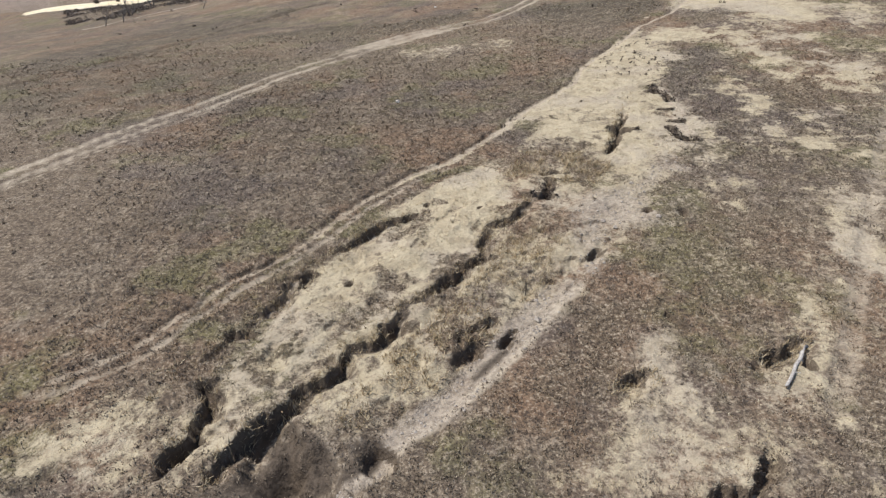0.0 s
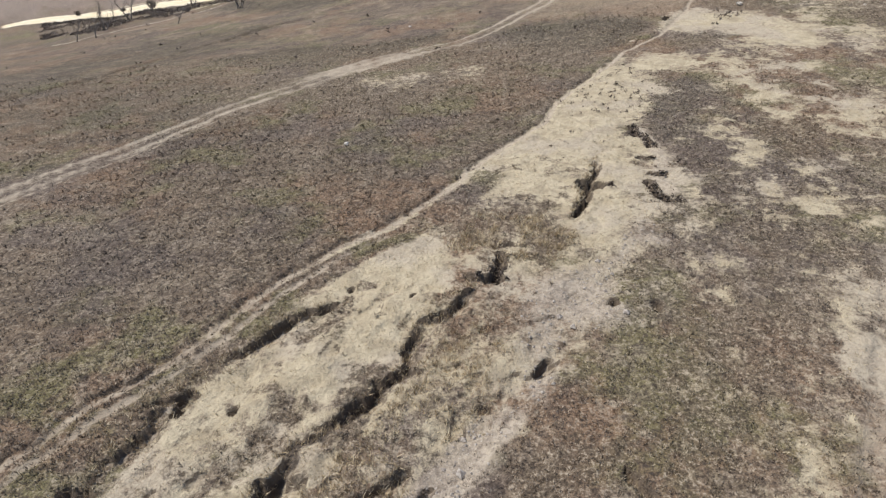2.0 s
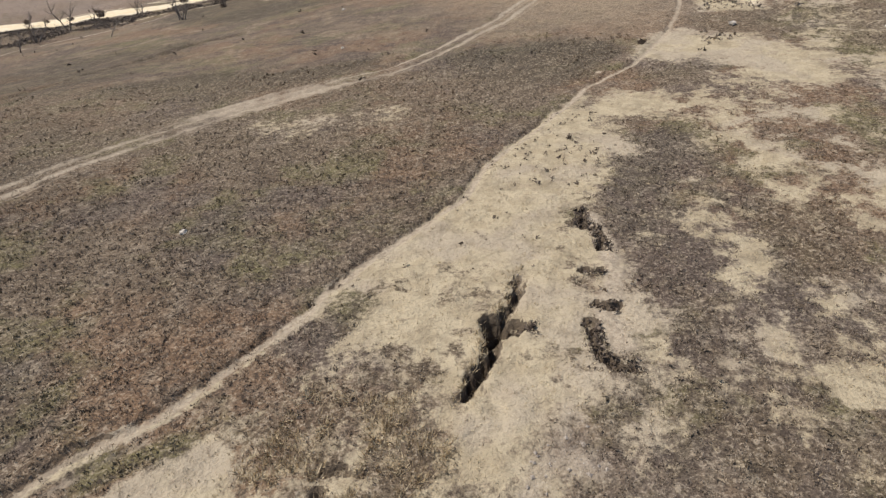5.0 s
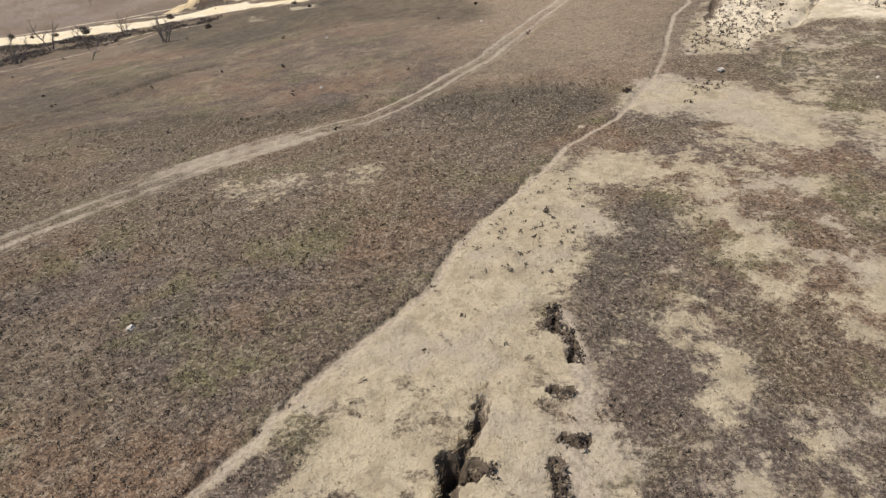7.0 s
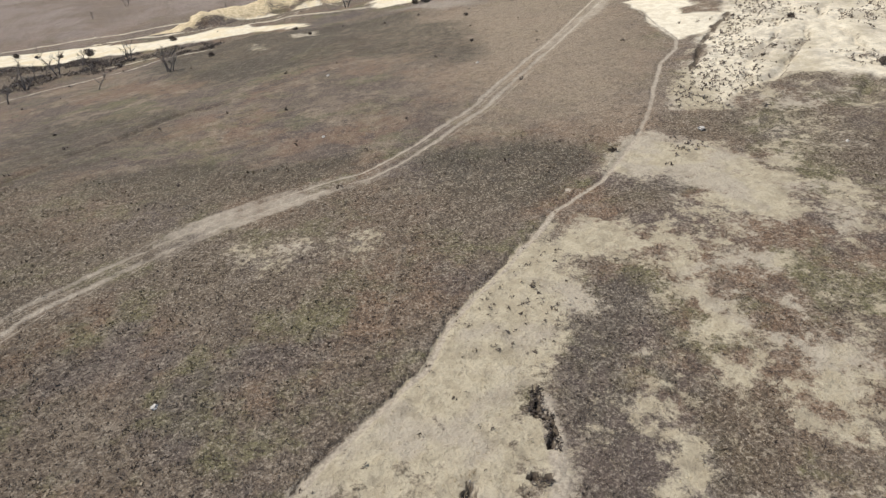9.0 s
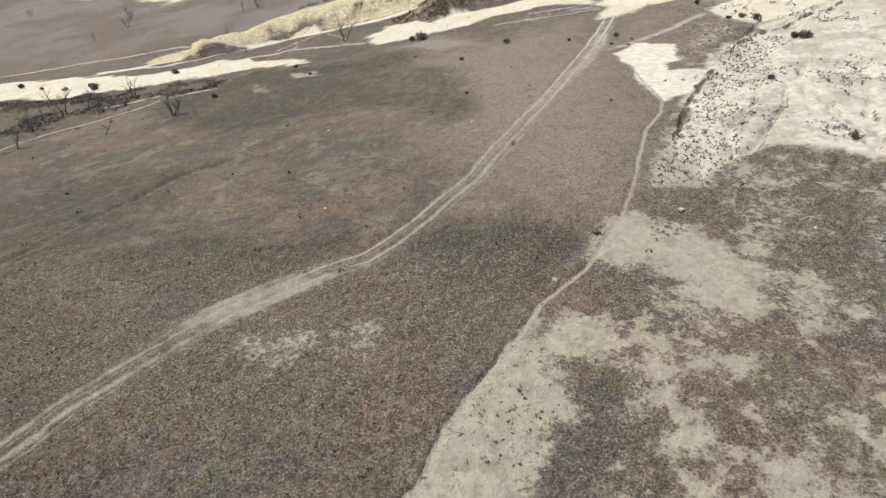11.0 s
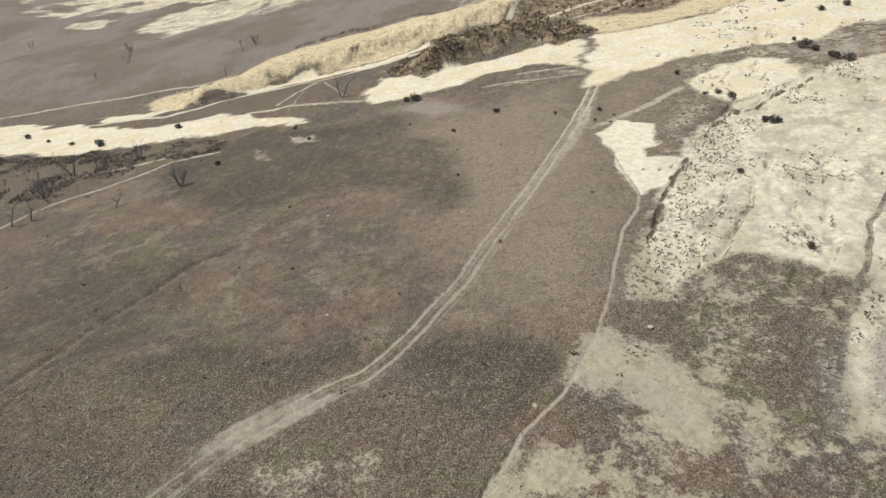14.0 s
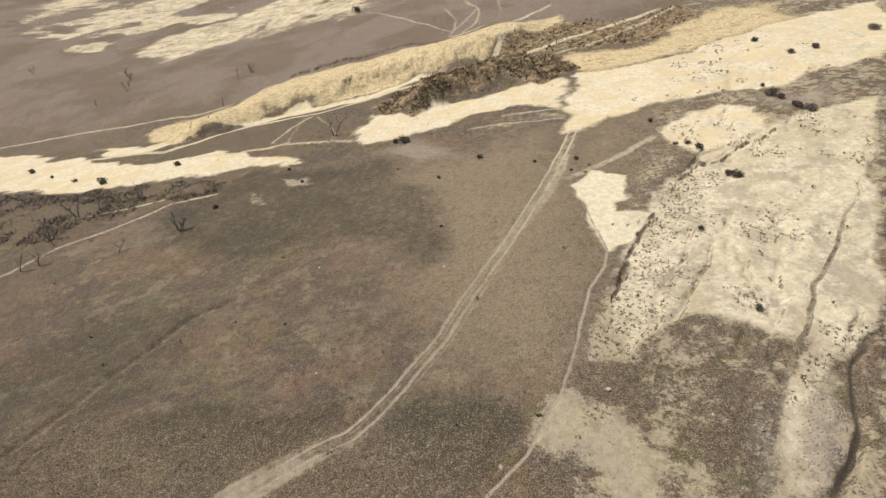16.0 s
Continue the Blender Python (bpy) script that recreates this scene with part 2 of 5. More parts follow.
patch("straw", 2.0, [(16.1, 55.4), (19.3, 56.8), (21.9, 56.5), (23, 54.2), (20.1, 52.6), (17, 53.2)])
patch("straw", 2.0, [(23.4, 67.5), (27, 69.5), (31.7, 67.9), (31.4, 64), (34.6, 62.5), (34.9, 60.1), (34, 57.1), (31.9, 55), (30.7, 56.2), (29.9, 58.7), (28.2, 61.5), (26.1, 62.5), (22.6, 61.9), (21.8, 64.5)], 0.85)
patch("straw", 1.8, [(26.3, 58.5), (28.2, 57.7), (29.9, 54.1), (28.7, 54.2), (26.8, 57.2)], 0.85)
patch("straw", 1.9, [(36.2, 62), (38, 59.1), (36.2, 54.6), (34.3, 52.4), (34.2, 54.8)], 0.85)
patch("straw", 1.7, [(23.3, 51.2), (27, 51.8), (31.1, 51.5), (29.5, 50.2), (26.9, 50.4)], 0.85)
patch("straw", 1.6, [(21.8, 49.9), (24.5, 50.1), (24.3, 48.4), (21.8, 48.6)], 0.85)
patch("straw", 1.8, [(31.1, 75), (35.5, 84.5), (39.8, 92.3), (44.9, 101.4), (50.1, 112.5), (58.7, 118.1), (75.9, 130.6), (100.2, 134.4), (64.4, 75.6), (59, 72.8), (52.8, 67.1), (45.9, 56.1), (43, 56.3), (50.1, 67.4), (55.7, 75), (51.3, 76.6), (44.6, 81.7), (40.3, 77.3), (36.4, 73.3)])
patch("straw", 0.6, [(3.7, 12.6), (4.6, 13.9), (5.6, 15.3), (6.8, 15.9), (7.2, 15.2), (6.5, 13.8), (5.9, 12.6)], 0.66)
patch("straw", 0.9, [(8.2, 12.5), (9.5, 13.7), (11.5, 17.2), (13.4, 19.4), (12.7, 17.1), (10.4, 12.4)], 0.66)
patch("straw", 1.1, [(11.8, 18.3), (12.5, 20.1), (13.8, 21.4), (13.2, 19.4), (12.1, 17.7)], 0.66)
patch("straw", 1.4, [(16.3, 25.5), (18.1, 25.3), (20, 26.2), (18.6, 23.9), (15.2, 21.3), (14.8, 22.1)], 0.66)
patch("straw", 1.4, [(16.9, 25.7), (18.2, 26.2), (15.2, 21.3), (14.6, 21.3), (15.2, 23.2)], 0.66)
patch("straw", 1.6, [(8.8, 28.5), (11.4, 31.1), (11.7, 30), (10.3, 27.2), (8.5, 26.8), (7.2, 25.1), (7.2, 26.3)], 0.66)
patch("straw", 1.4, [(9.2, 25), (10, 24.7), (9.7, 23.5), (8.8, 23.1)], 0.66)
patch("straw", 1.5, [(12.1, 27.1), (14, 27.3), (14.2, 26.2), (13.2, 25.7), (11.9, 26)], 0.66)
patch("straw", 1.1, [(13.9, 33.4), (15.5, 34.2), (14.7, 32), (13.5, 30.9)], 0.85)
patch("tan", 13.4, [(-4.1, 133.6), (17, 141.4), (39.1, 145), (37.3, 123.9), (37.4, 98.6), (32.9, 82.7), (27.2, 72), (19.8, 74.8), (11.8, 86.8), (6.3, 109.5)])
patch("tan", 15.8, [(37.4, 121.5), (40.8, 136), (53.3, 144.5), (64.8, 143.9), (56.5, 126.2), (47.8, 117.5), (50.1, 112.5), (43.4, 111.7)])
patch("straw", 1.0, [(-13, 10), (-14.2, 11.8), (-11.8, 13.3), (-10.4, 15), (-9.1, 13.6), (-8.9, 11.4), (-9.3, 9.9)], 0.5)
patch("straw", 1.1, [(1.9, 9.6), (2.5, 11), (3.6, 12.4), (4.7, 13.5), (6.3, 16.8), (7.3, 16.7), (7.1, 14.4), (7.5, 12.9), (8.6, 13.8), (9.5, 13.1), (11.3, 15.3), (11.7, 14.7), (10.5, 12.8), (9.1, 11.6), (7.4, 9.5)], 0.5)
patch("dark", 3.5, [(-38.8, 77), (-18.4, 73.9), (-7.3, 72.4), (2.3, 69), (13.7, 69.4), (21.6, 69), (17.4, 61.5), (11.7, 52.6), (8.1, 47.5), (-20.7, 49.5)], 0.5)
patch("dark", 1.8, [(-15.6, 38.2), (-11, 39.9), (-6.2, 37.1), (-1.7, 32.3), (-2.8, 28), (-5.2, 26.3), (-7, 25.1)], 0.36)
patch("dark", 1.7, [(1.3, 30.9), (2.5, 32), (3.4, 32.7), (4.9, 32.4), (6.7, 32), (7.6, 31.5), (7.7, 30), (7.1, 29.2), (6.3, 28.7), (4.5, 28.5), (4.3, 28.1), (2, 28.2), (1.3, 30.3)], 0.55)
patch("dark", 2.5, [(29.6, 71.6), (33.1, 72.9), (36.9, 70.6), (34.9, 68.1), (30.4, 69.4)], 0.68)
patch("dark", 2.5, [(28.2, 72.1), (33.2, 72.2), (35.6, 69.9), (35.8, 66.5), (36.7, 61.9), (34.3, 62.9), (31.7, 67.9), (28.1, 69.8)], 0.68)
patch("dark", 2.4, [(39.3, 74), (46.9, 73.6), (43.9, 62.4), (40.2, 60.8), (36.8, 63.3)], 0.68)
patch("dark", 1.0, [(-5.3, 17.5), (-3.9, 18.6), (-3.4, 16.9), (-4.7, 16.5)], 0.55)
patch("dark", 0.9, [(4.4, 18.4), (6.4, 18.6), (7.9, 17.4), (7.1, 15.9), (5.6, 15.5), (4.6, 14.1), (3.4, 12.6), (1.3, 12.7), (1.8, 14.8), (2.8, 16.4)], 0.55)
patch("dark", 1.1, [(9.6, 22.5), (15.1, 24.7), (13, 19.4), (10.7, 17), (8.3, 14.5), (7.5, 15.9), (8.1, 18.5), (7.7, 19.8)], 0.55)
patch("dark", 1.4, [(8.6, 27.1), (10.2, 27), (9.9, 25.2), (8.8, 23.1), (8.1, 23.5)], 0.55)
patch("dark", 1.3, [(9.8, 23.9), (12.9, 24.6), (14.3, 23.2), (13.9, 21.3), (9, 21.5)], 0.55)
patch("dark", 1.6, [(11.8, 30.3), (13.3, 31), (12.1, 27.1), (10.9, 26.1), (10.4, 27.2)], 0.55)
patch("dark", 1.4, [(21.3, 41.5), (23.4, 41.1), (23.9, 39.1), (22.1, 36.2), (19.6, 36.4), (20.9, 39.3)])
patch("grey", 0.9, [(4.2, 19.7), (5.2, 23.3), (7.3, 26.4), (8.8, 26.2), (8.4, 23), (6.4, 22.4), (5.2, 19.6)])
patch("grey", 0.7, [(-0.5, 13.5), (0.5, 15.5), (1.8, 17.4), (3.3, 19.1), (4.7, 20), (3.6, 18.2), (1.9, 15.7), (0.4, 14)])
patch("grey", 0.5, [(-3.9, 9.8), (-3.2, 11.4), (-1.1, 13.5), (0.2, 14.7), (0.7, 14.2), (-0.8, 12.8), (-2.6, 11.2), (-3.2, 9.8)])
patch("grey", 0.9, [(5.3, 23.1), (6.2, 25.9), (7.8, 26.8), (7.2, 24.9), (6.3, 22.8), (5.6, 21.6), (4.8, 21.7)])
patch("grey", 2.2, [(50.2, 63.1), (55.4, 67.6), (54.6, 64), (52.9, 60.2), (49.9, 56.9), (47.5, 57.1)])
patch("grey", 2.2, [(42.1, 57.6), (46.1, 62.8), (47.5, 62.7), (43.6, 57.4)])
patch("grey", 0.5, [(-4.1, 10.6), (-3.7, 11.4), (-3.3, 11.8), (-3, 11.5), (-3.5, 10.5), (-3.8, 10.1)])
patch("grey", 0.5, [(-6.8, 11.3), (-6.3, 11.9), (-5.3, 11.3), (-4.5, 10.3), (-4.4, 9.8), (-6.8, 9.9)])
patch("grey", 5.2, [(-0.8, 152), (6.9, 157), (15.9, 142), (8.6, 139.3)])
patch("grey", 5.0, [(81.4, 144.7), (94.7, 143.9), (90.9, 135), (79.6, 138.4)])
patch("grey", 1.1, [(10.4, 29.1), (11.5, 30.2), (11.1, 28), (9.9, 27.9), (9.1, 27.9)])
patch("dark", 0.5, [(-4, 9.8), (-4, 10.9), (-3.7, 11.6), (-3.2, 11.9), (-2.9, 11.5), (-3.3, 10.5), (-3.4, 9.8)])
patch("grey", 0.5, [(-4, 9.8), (-4, 10.9), (-3.7, 11.6), (-3.2, 11.9), (-2.9, 11.5), (-3.3, 10.5), (-3.4, 9.8)])
patch("dark", 0.5, [(-7.3, 10.8), (-6.6, 12.1), (-5.4, 11.9), (-4.6, 11.1), (-4.1, 9.8), (-7.3, 9.9)])
patch("grey", 0.5, [(-7.3, 10.8), (-6.6, 12.1), (-5.4, 11.9), (-4.6, 11.1), (-4.1, 9.8), (-7.3, 9.9)])
patch("dark", 0.6, [(-0.5, 14.3), (0.3, 15.3), (1, 16.1), (1.2, 15.7), (0.3, 14.6), (-0.4, 13.9)])
patch("grey", 0.6, [(-0.5, 14.3), (0.3, 15.3), (1, 16.1), (1.2, 15.7), (0.3, 14.6), (-0.4, 13.9)])
patch("straw", 1.2, [(8, 25.8), (9, 26.4), (9.3, 25), (8.3, 23.3), (7.4, 22.8), (7.1, 23.9)], 0.62)
patch("straw", 1.3, [(12.4, 26.9), (14.2, 27.6), (14.2, 26.1), (13.1, 25.4), (11.9, 25.5)], 0.62)
patch("straw", 1.5, [(12.7, 30.3), (14.3, 31.1), (13.7, 28.8), (12.3, 28.5)], 0.62)
patch("straw", 1.2, [(8.9, 22.7), (10.3, 25), (10.3, 23.7), (9.3, 22.1)], 0.62)
patch("straw", 1.1, [(5.8, 22.9), (6.8, 23.4), (6.6, 21.3), (5.6, 20), (5.2, 20.9)], 0.62)
patch("straw", 1.2, [(15.3, 24.6), (17.6, 25.8), (18.3, 25.1), (15.8, 20.8), (14.3, 20.5), (14.6, 22.4)], 0.62)
patch("straw", 2.9, [(44.5, 56.2), (48, 63.3), (51.7, 67.2), (53.9, 67), (46.4, 56.1)], 0.62)
patch("straw", 3.3, [(39.5, 71.1), (42.5, 72.4), (42.5, 69.1), (39.9, 68.6)], 0.62)
patch("dark", 5.2, [(-96.7, 159.9), (-77.3, 156.9), (-51.7, 150.6), (-56.9, 138.1), (-70.8, 140), (-80.8, 135.3)], 0.6)
patch("dark", 2.5, [(40, 76.4), (45.8, 79.4), (49.9, 76.3), (53.5, 74.4), (50.8, 68.9), (47, 63.4), (41.6, 57.6), (39, 61.6), (34, 67), (38, 72.2)], 0.36)
patch("pale", 1.1, [(36.6, 73.7), (35.5, 78.1), (35.8, 84.4), (38.7, 92.5), (43.5, 101.8), (47.4, 111.4), (56.1, 119), (75.9, 130.6), (100.2, 134.4), (64.4, 75.6), (59, 72.8), (55.7, 75), (51.3, 76.6), (44.6, 81.7), (40.3, 77.3), (36.4, 73.3)], 0.6)
patch("pale", 0.8, [(43.8, 56.3), (48.7, 64.6), (52.3, 72), (56.8, 75.8), (59.9, 74.4), (55.9, 66.8), (51.4, 60.4), (48.4, 55.9)], 0.42)
patch("straw", 3.2, [(-6.6, 58.9), (-3.2, 60.2), (0.5, 58.2), (4.4, 55.7), (6.4, 52.8), (4.4, 52.1), (1.2, 54.4), (-1.7, 54.1), (-4.2, 55.1)], 0.36)
patch("straw", 3.2, [(-5.6, 57.5), (-2.3, 59), (2.5, 57.9), (4.2, 54.3), (4, 52.3), (0.7, 52.5), (-3.5, 54.5)], 0.36)
patch("straw", 3.8, [(3.4, 65.5), (10.3, 67.3), (11.5, 63.9), (5.8, 63)], 0.36)
patch("pale", 1.6, [(-156.1, 229.2), (-138.3, 221.3), (-121.2, 213.6), (-90.9, 187.7), (-69.1, 174), (-52.9, 172.7), (-40.5, 168.1), (-20.8, 158.4), (-17.5, 155.8), (-25.4, 153.9), (-36.8, 155.6), (-51.9, 158.1), (-62.8, 156.7), (-82.5, 160.7), (-101.8, 167.7), (-112.1, 169.3)])
patch("pale", 1.2, [(-101.3, 209.4), (-74.5, 197.2), (-56.3, 206.3), (-36.6, 209.2), (-16.7, 212.4), (1.6, 215.3), (18, 212.9), (17.9, 209.5), (0, 209.5), (-22.3, 201.1), (-44.6, 204.2), (-61.8, 196.6), (-69, 185), (-81.9, 187.1)], 0.8)
patch("ochre", 3, [(-81.5, 212), (-80.7, 225.1), (-72.5, 231.2), (-54.7, 227), (-45.3, 240.4), (-28.4, 240.4), (-11.6, 239.5), (16.8, 237.6), (40.5, 238.9), (59.1, 245), (59.1, 234.5), (38.5, 220.9), (18.1, 213.9), (-0.2, 215.3), (-18.6, 212.6), (-35.5, 212.8), (-48.5, 205.2), (-59.1, 193.8)])
patch("pale", 2, [(-17.6, 219.4), (-11.3, 235.5), (16.7, 233.9), (17.2, 216.4), (-0.3, 216.4), (-12.8, 211)], 0.7)
patch("ochre", 2.5, [(-3.9, 191.5), (2, 205.3), (19.8, 211.5), (37.4, 210.7), (50.9, 204.2), (51.5, 190.9), (42.4, 179), (31.1, 184.8), (17, 178.9), (9.4, 173), (0.1, 180.4)], 0.9)
patch("dark", 2.5, [(-3.9, 191.5), (2, 205.3), (19.8, 211.5), (37.4, 210.7), (50.9, 204.2), (51.5, 190.9), (42.4, 179), (31.1, 184.8), (17, 178.9), (9.4, 173), (0.1, 180.4)], 0.9)
patch("ochre", 3, [(31.1, 220.3), (43.2, 228.7), (58.7, 232.1), (74.8, 222.5), (90.4, 232.5), (98, 218.1), (83.1, 204.4), (68.9, 206.3), (55.5, 206.7), (41.3, 214.6)], 0.75)
patch("dark", 3, [(31.1, 220.3), (43.2, 228.7), (58.7, 232.1), (74.8, 222.5), (90.4, 232.5), (98, 218.1), (83.1, 204.4), (68.9, 206.3), (55.5, 206.7), (41.3, 214.6)], 0.75)
patch("ochre", 4, [(50, 187.3), (54.8, 203.2), (70.3, 199.3), (85.6, 202.3), (100.4, 219.8), (120.3, 214.2), (117, 200.9), (92.9, 188.8), (70.1, 179), (56.9, 178.3)], 0.9)
patch("pale", 1.4, [(-7.4, 163.4), (-2.5, 174.3), (6.6, 168), (22.4, 170.1), (32.8, 172.9), (47, 172.6), (46.9, 165.5), (44.1, 158.1), (31.6, 163.6), (22, 163.1), (9.6, 158.2), (-4.2, 159.4)], 0.85)
patch("pale", 1.8, [(42.5, 147), (48.9, 171.6), (50.8, 183.6), (56.9, 178.3), (74.6, 179.4), (96.6, 190.3), (120.9, 202.3), (147.6, 207.5), (114.4, 155.3), (91.2, 150.4), (76.4, 149.5), (61, 146.5), (50.7, 143.9), (43.5, 138.1), (40.9, 139)])
patch("pale", 1.5, [(57.4, 132.3), (61.3, 137.3), (73.9, 140.6), (78.7, 136.7), (78.1, 130.8), (73.5, 127.6), (66.8, 123.8), (61.6, 123.2), (58.1, 128)], 0.9)
patch("pale", 0.8, [(36.5, 118.6), (40.9, 121.6), (47, 118.1), (44.7, 111.8), (42.3, 109.8), (41.8, 107.4), (45.7, 105), (44.6, 101.8), (41.6, 98.7), (38.3, 97.2), (38.2, 101.8), (37.5, 106.8), (37.1, 113.3)])
patch("pale", 4, [(-232.4, 380.2), (-242.1, 432.7), (-235.2, 486.6), (-230.7, 588.7), (-272.9, 595.6), (-270.1, 514.5), (-253.7, 433.9)], 0.6)
patch("pale", 4, [(-199.7, 382.2), (-181.1, 395.4), (-156.8, 430.6), (-132.5, 486.9), (-173.4, 535.2), (-193.2, 474.1), (-201.4, 439.6)], 0.6)
patch("pale", 4, [(-133.6, 330), (-131.7, 363.1), (-97.7, 388.7), (-72.6, 432), (-41.2, 414.4), (-48.8, 373.1), (-71.8, 348.2), (-80.9, 326.2), (-99.6, 306.6), (-104.8, 298.8)], 0.6)
patch("pale", 4, [(-69.7, 352.3), (-48.8, 373.1), (-24, 378.5), (-15.8, 333.9), (-31.1, 333), (-52, 354.9)], 0.6)
patch("pale", 0.8, [(-28.8, 139.4), (-23.3, 137), (-21.3, 132.3), (-24.8, 133.2)], 0.4)
patch("grey", 1.2, [(2.6, 148.5), (6.9, 156.1), (12.2, 146.9), (10.4, 139), (4.8, 142.8)], 0.8)
patch("straw", 1.2, [(-20.9, 146.2), (-14.2, 144.8), (-12.3, 140.4), (-18, 140.8)], 0.6)
patch("dark", 2.5, [(-100.1, 165), (-81.5, 159), (-60.8, 155.3), (-46.1, 154), (-32.3, 149.5), (-33.5, 144.6), (-47, 145.5), (-64.5, 140.4), (-72.6, 134.2), (-78, 130.8)], 0.6)
patch("dark", 1.5, [(29.8, 74.4), (34.9, 73.6), (35, 71.4), (33.6, 68.7), (29.6, 69.4), (28.8, 71.5)], 0.9)
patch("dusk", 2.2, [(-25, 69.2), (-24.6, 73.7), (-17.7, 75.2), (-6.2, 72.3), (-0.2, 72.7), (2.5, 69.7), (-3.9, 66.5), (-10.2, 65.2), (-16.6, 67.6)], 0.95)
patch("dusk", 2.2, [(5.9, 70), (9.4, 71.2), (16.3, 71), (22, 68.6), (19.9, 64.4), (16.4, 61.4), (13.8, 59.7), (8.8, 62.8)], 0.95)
patch("smooth", 2.5, [(-62, 76), (-37, 73), (-25.1, 74.7), (-17.8, 75.5), (-6.3, 72.8), (-0.3, 73.1), (5.9, 70.9), (9.4, 71.7), (16.4, 71.2), (22.3, 69), (28.9, 79.3), (37.3, 95.2), (35.2, 117.9), (1.6, 144.8), (-30.2, 152.8), (-76.7, 133.4)])
patch("straw", 1.6, [(-4.7, 56), (-5, 58.3), (-2.1, 59), (0.7, 57.3), (0.4, 54.5), (-2.2, 54.5)], 0.5)
patch("straw", 1.6, [(0.3, 59.3), (3.5, 60.1), (5.7, 58.5), (4.7, 52.9), (2.7, 53.8)], 0.5)
patch("straw", 1.6, [(8.9, 53.1), (11.1, 54.8), (12.4, 52.7), (10.5, 49.9), (9.6, 51.1)], 0.5)
patch("straw", 1.4, [(-6.5, 56.8), (-5.8, 59.2), (-3.7, 58.3), (-0.2, 59.1), (2, 55.8), (-0.3, 54.3), (-2.6, 53.5), (-4.6, 54.8)], 0.55)
patch("dark", 2.5, [(-70.8, 177.8), (-62.3, 184.7), (-48.3, 192.8), (-34.6, 200.6), (-20.8, 192.8), (-12.8, 182.6), (-17.6, 173.6), (-26, 170.2), (-41.5, 171.4), (-55.2, 174.7)], 0.7)
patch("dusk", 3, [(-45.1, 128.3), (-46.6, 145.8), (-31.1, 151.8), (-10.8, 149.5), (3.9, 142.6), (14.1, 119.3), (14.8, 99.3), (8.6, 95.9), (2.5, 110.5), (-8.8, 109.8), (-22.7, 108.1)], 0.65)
patch("grey", 1.2, [(51.7, 66.1), (54.8, 66.5), (52.7, 61.5), (49.4, 57.5), (47, 56.3), (48.6, 60.6)], 0.95)
patch("grey", 1.0, [(45.4, 63.6), (48.4, 66.5), (47.4, 63.4), (43.1, 58.6), (41.8, 58.1)], 0.7)
patch("dark", 0.8, [(43.6, 82.1), (46, 81.9), (46.9, 80), (48.4, 80), (47.3, 78.4), (44.5, 79.5)], 0.9)
patch("dark", 1.0, [(49.4, 78.3), (51.5, 79.2), (51, 76.7), (49.1, 76)], 0.8)
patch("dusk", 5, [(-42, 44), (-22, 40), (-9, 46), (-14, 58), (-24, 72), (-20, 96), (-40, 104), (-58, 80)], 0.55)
patch("straw", 1.3, [(25, 69.8), (28.4, 70.8), (33.2, 67.3), (35.6, 63.1), (36.6, 61), (34, 59.8), (30.7, 63.1), (25.2, 63.2), (22.9, 62.7), (22.8, 65.7)], 0.85)
patch("straw", 1.3, [(17.2, 56.1), (18.3, 58.3), (20.8, 57.1), (22.7, 54.7), (21.5, 53.1), (19, 52.8), (17.5, 54)], 0.85)
patch("straw", 1.3, [(30.7, 61.3), (34.4, 60.6), (33.3, 56.7), (31.8, 55.1), (29.5, 56.6), (27.6, 59.2)], 0.85)
patch("straw", 1.3, [(22.2, 46.2), (25.4, 47.6), (25.6, 45.5), (25.6, 44.2), (24.4, 43.9), (22.3, 44.9)], 0.85)
patch("straw", 1.3, [(19.1, 39.4), (20.9, 39.1), (19.8, 36.9), (18.2, 36.2), (18.2, 37.5)], 0.85)
patch("straw", 1.3, [(27.6, 44.4), (30.4, 44.6), (30, 42.7), (27.9, 40.4), (25.6, 40), (25.7, 41.2)], 0.85)
patch("straw", 1.3, [(22.5, 49.7), (24.3, 49.5), (23.5, 48.3), (22, 48.4)], 0.85)
patch("straw", 1.3, [(28.2, 52), (30.7, 52.3), (29.9, 50), (27.6, 49.2)], 0.85)
patch("straw", 0.9, [(12.5, 30.2), (13.9, 30.4), (14, 29.4), (12.8, 28.8), (12.2, 29.2)], 0.75)
patch("straw", 0.9, [(12.3, 27.3), (13.5, 27.6), (14.4, 26.6), (13.9, 25.6), (12.7, 25.9)], 0.75)
patch("straw", 0.9, [(12.3, 34.9), (14.6, 35.7), (15.7, 34), (13.9, 32.4), (12.5, 33)], 0.75)
patch("grey", 0.8, [(6.2, 25.8), (7.8, 27.3), (9.9, 29.3), (11.5, 30.6), (11.6, 29.5), (9.7, 27.2), (7.9, 25), (6.4, 24), (5.5, 24)], 0.75)
patch("dark", 0.7, [(8.5, 27), (10.4, 27.1), (10.3, 25.8), (8.7, 24.9), (8.1, 25.7)], 0.8)
patch("dark", 1.0, [(30.8, 73.8), (35.6, 73.3), (35.5, 68.5), (30.9, 68.4), (29.1, 70)], 0.9)
patch("dark", 1.0, [(22.3, 41.5), (24.8, 40.9), (23.2, 38.6), (21.4, 39.3)], 0.8)
patch("dark", 1.0, [(20.3, 62.3), (26.6, 61.1), (26.7, 57), (23.1, 56), (21.3, 57.8)], 0.6)
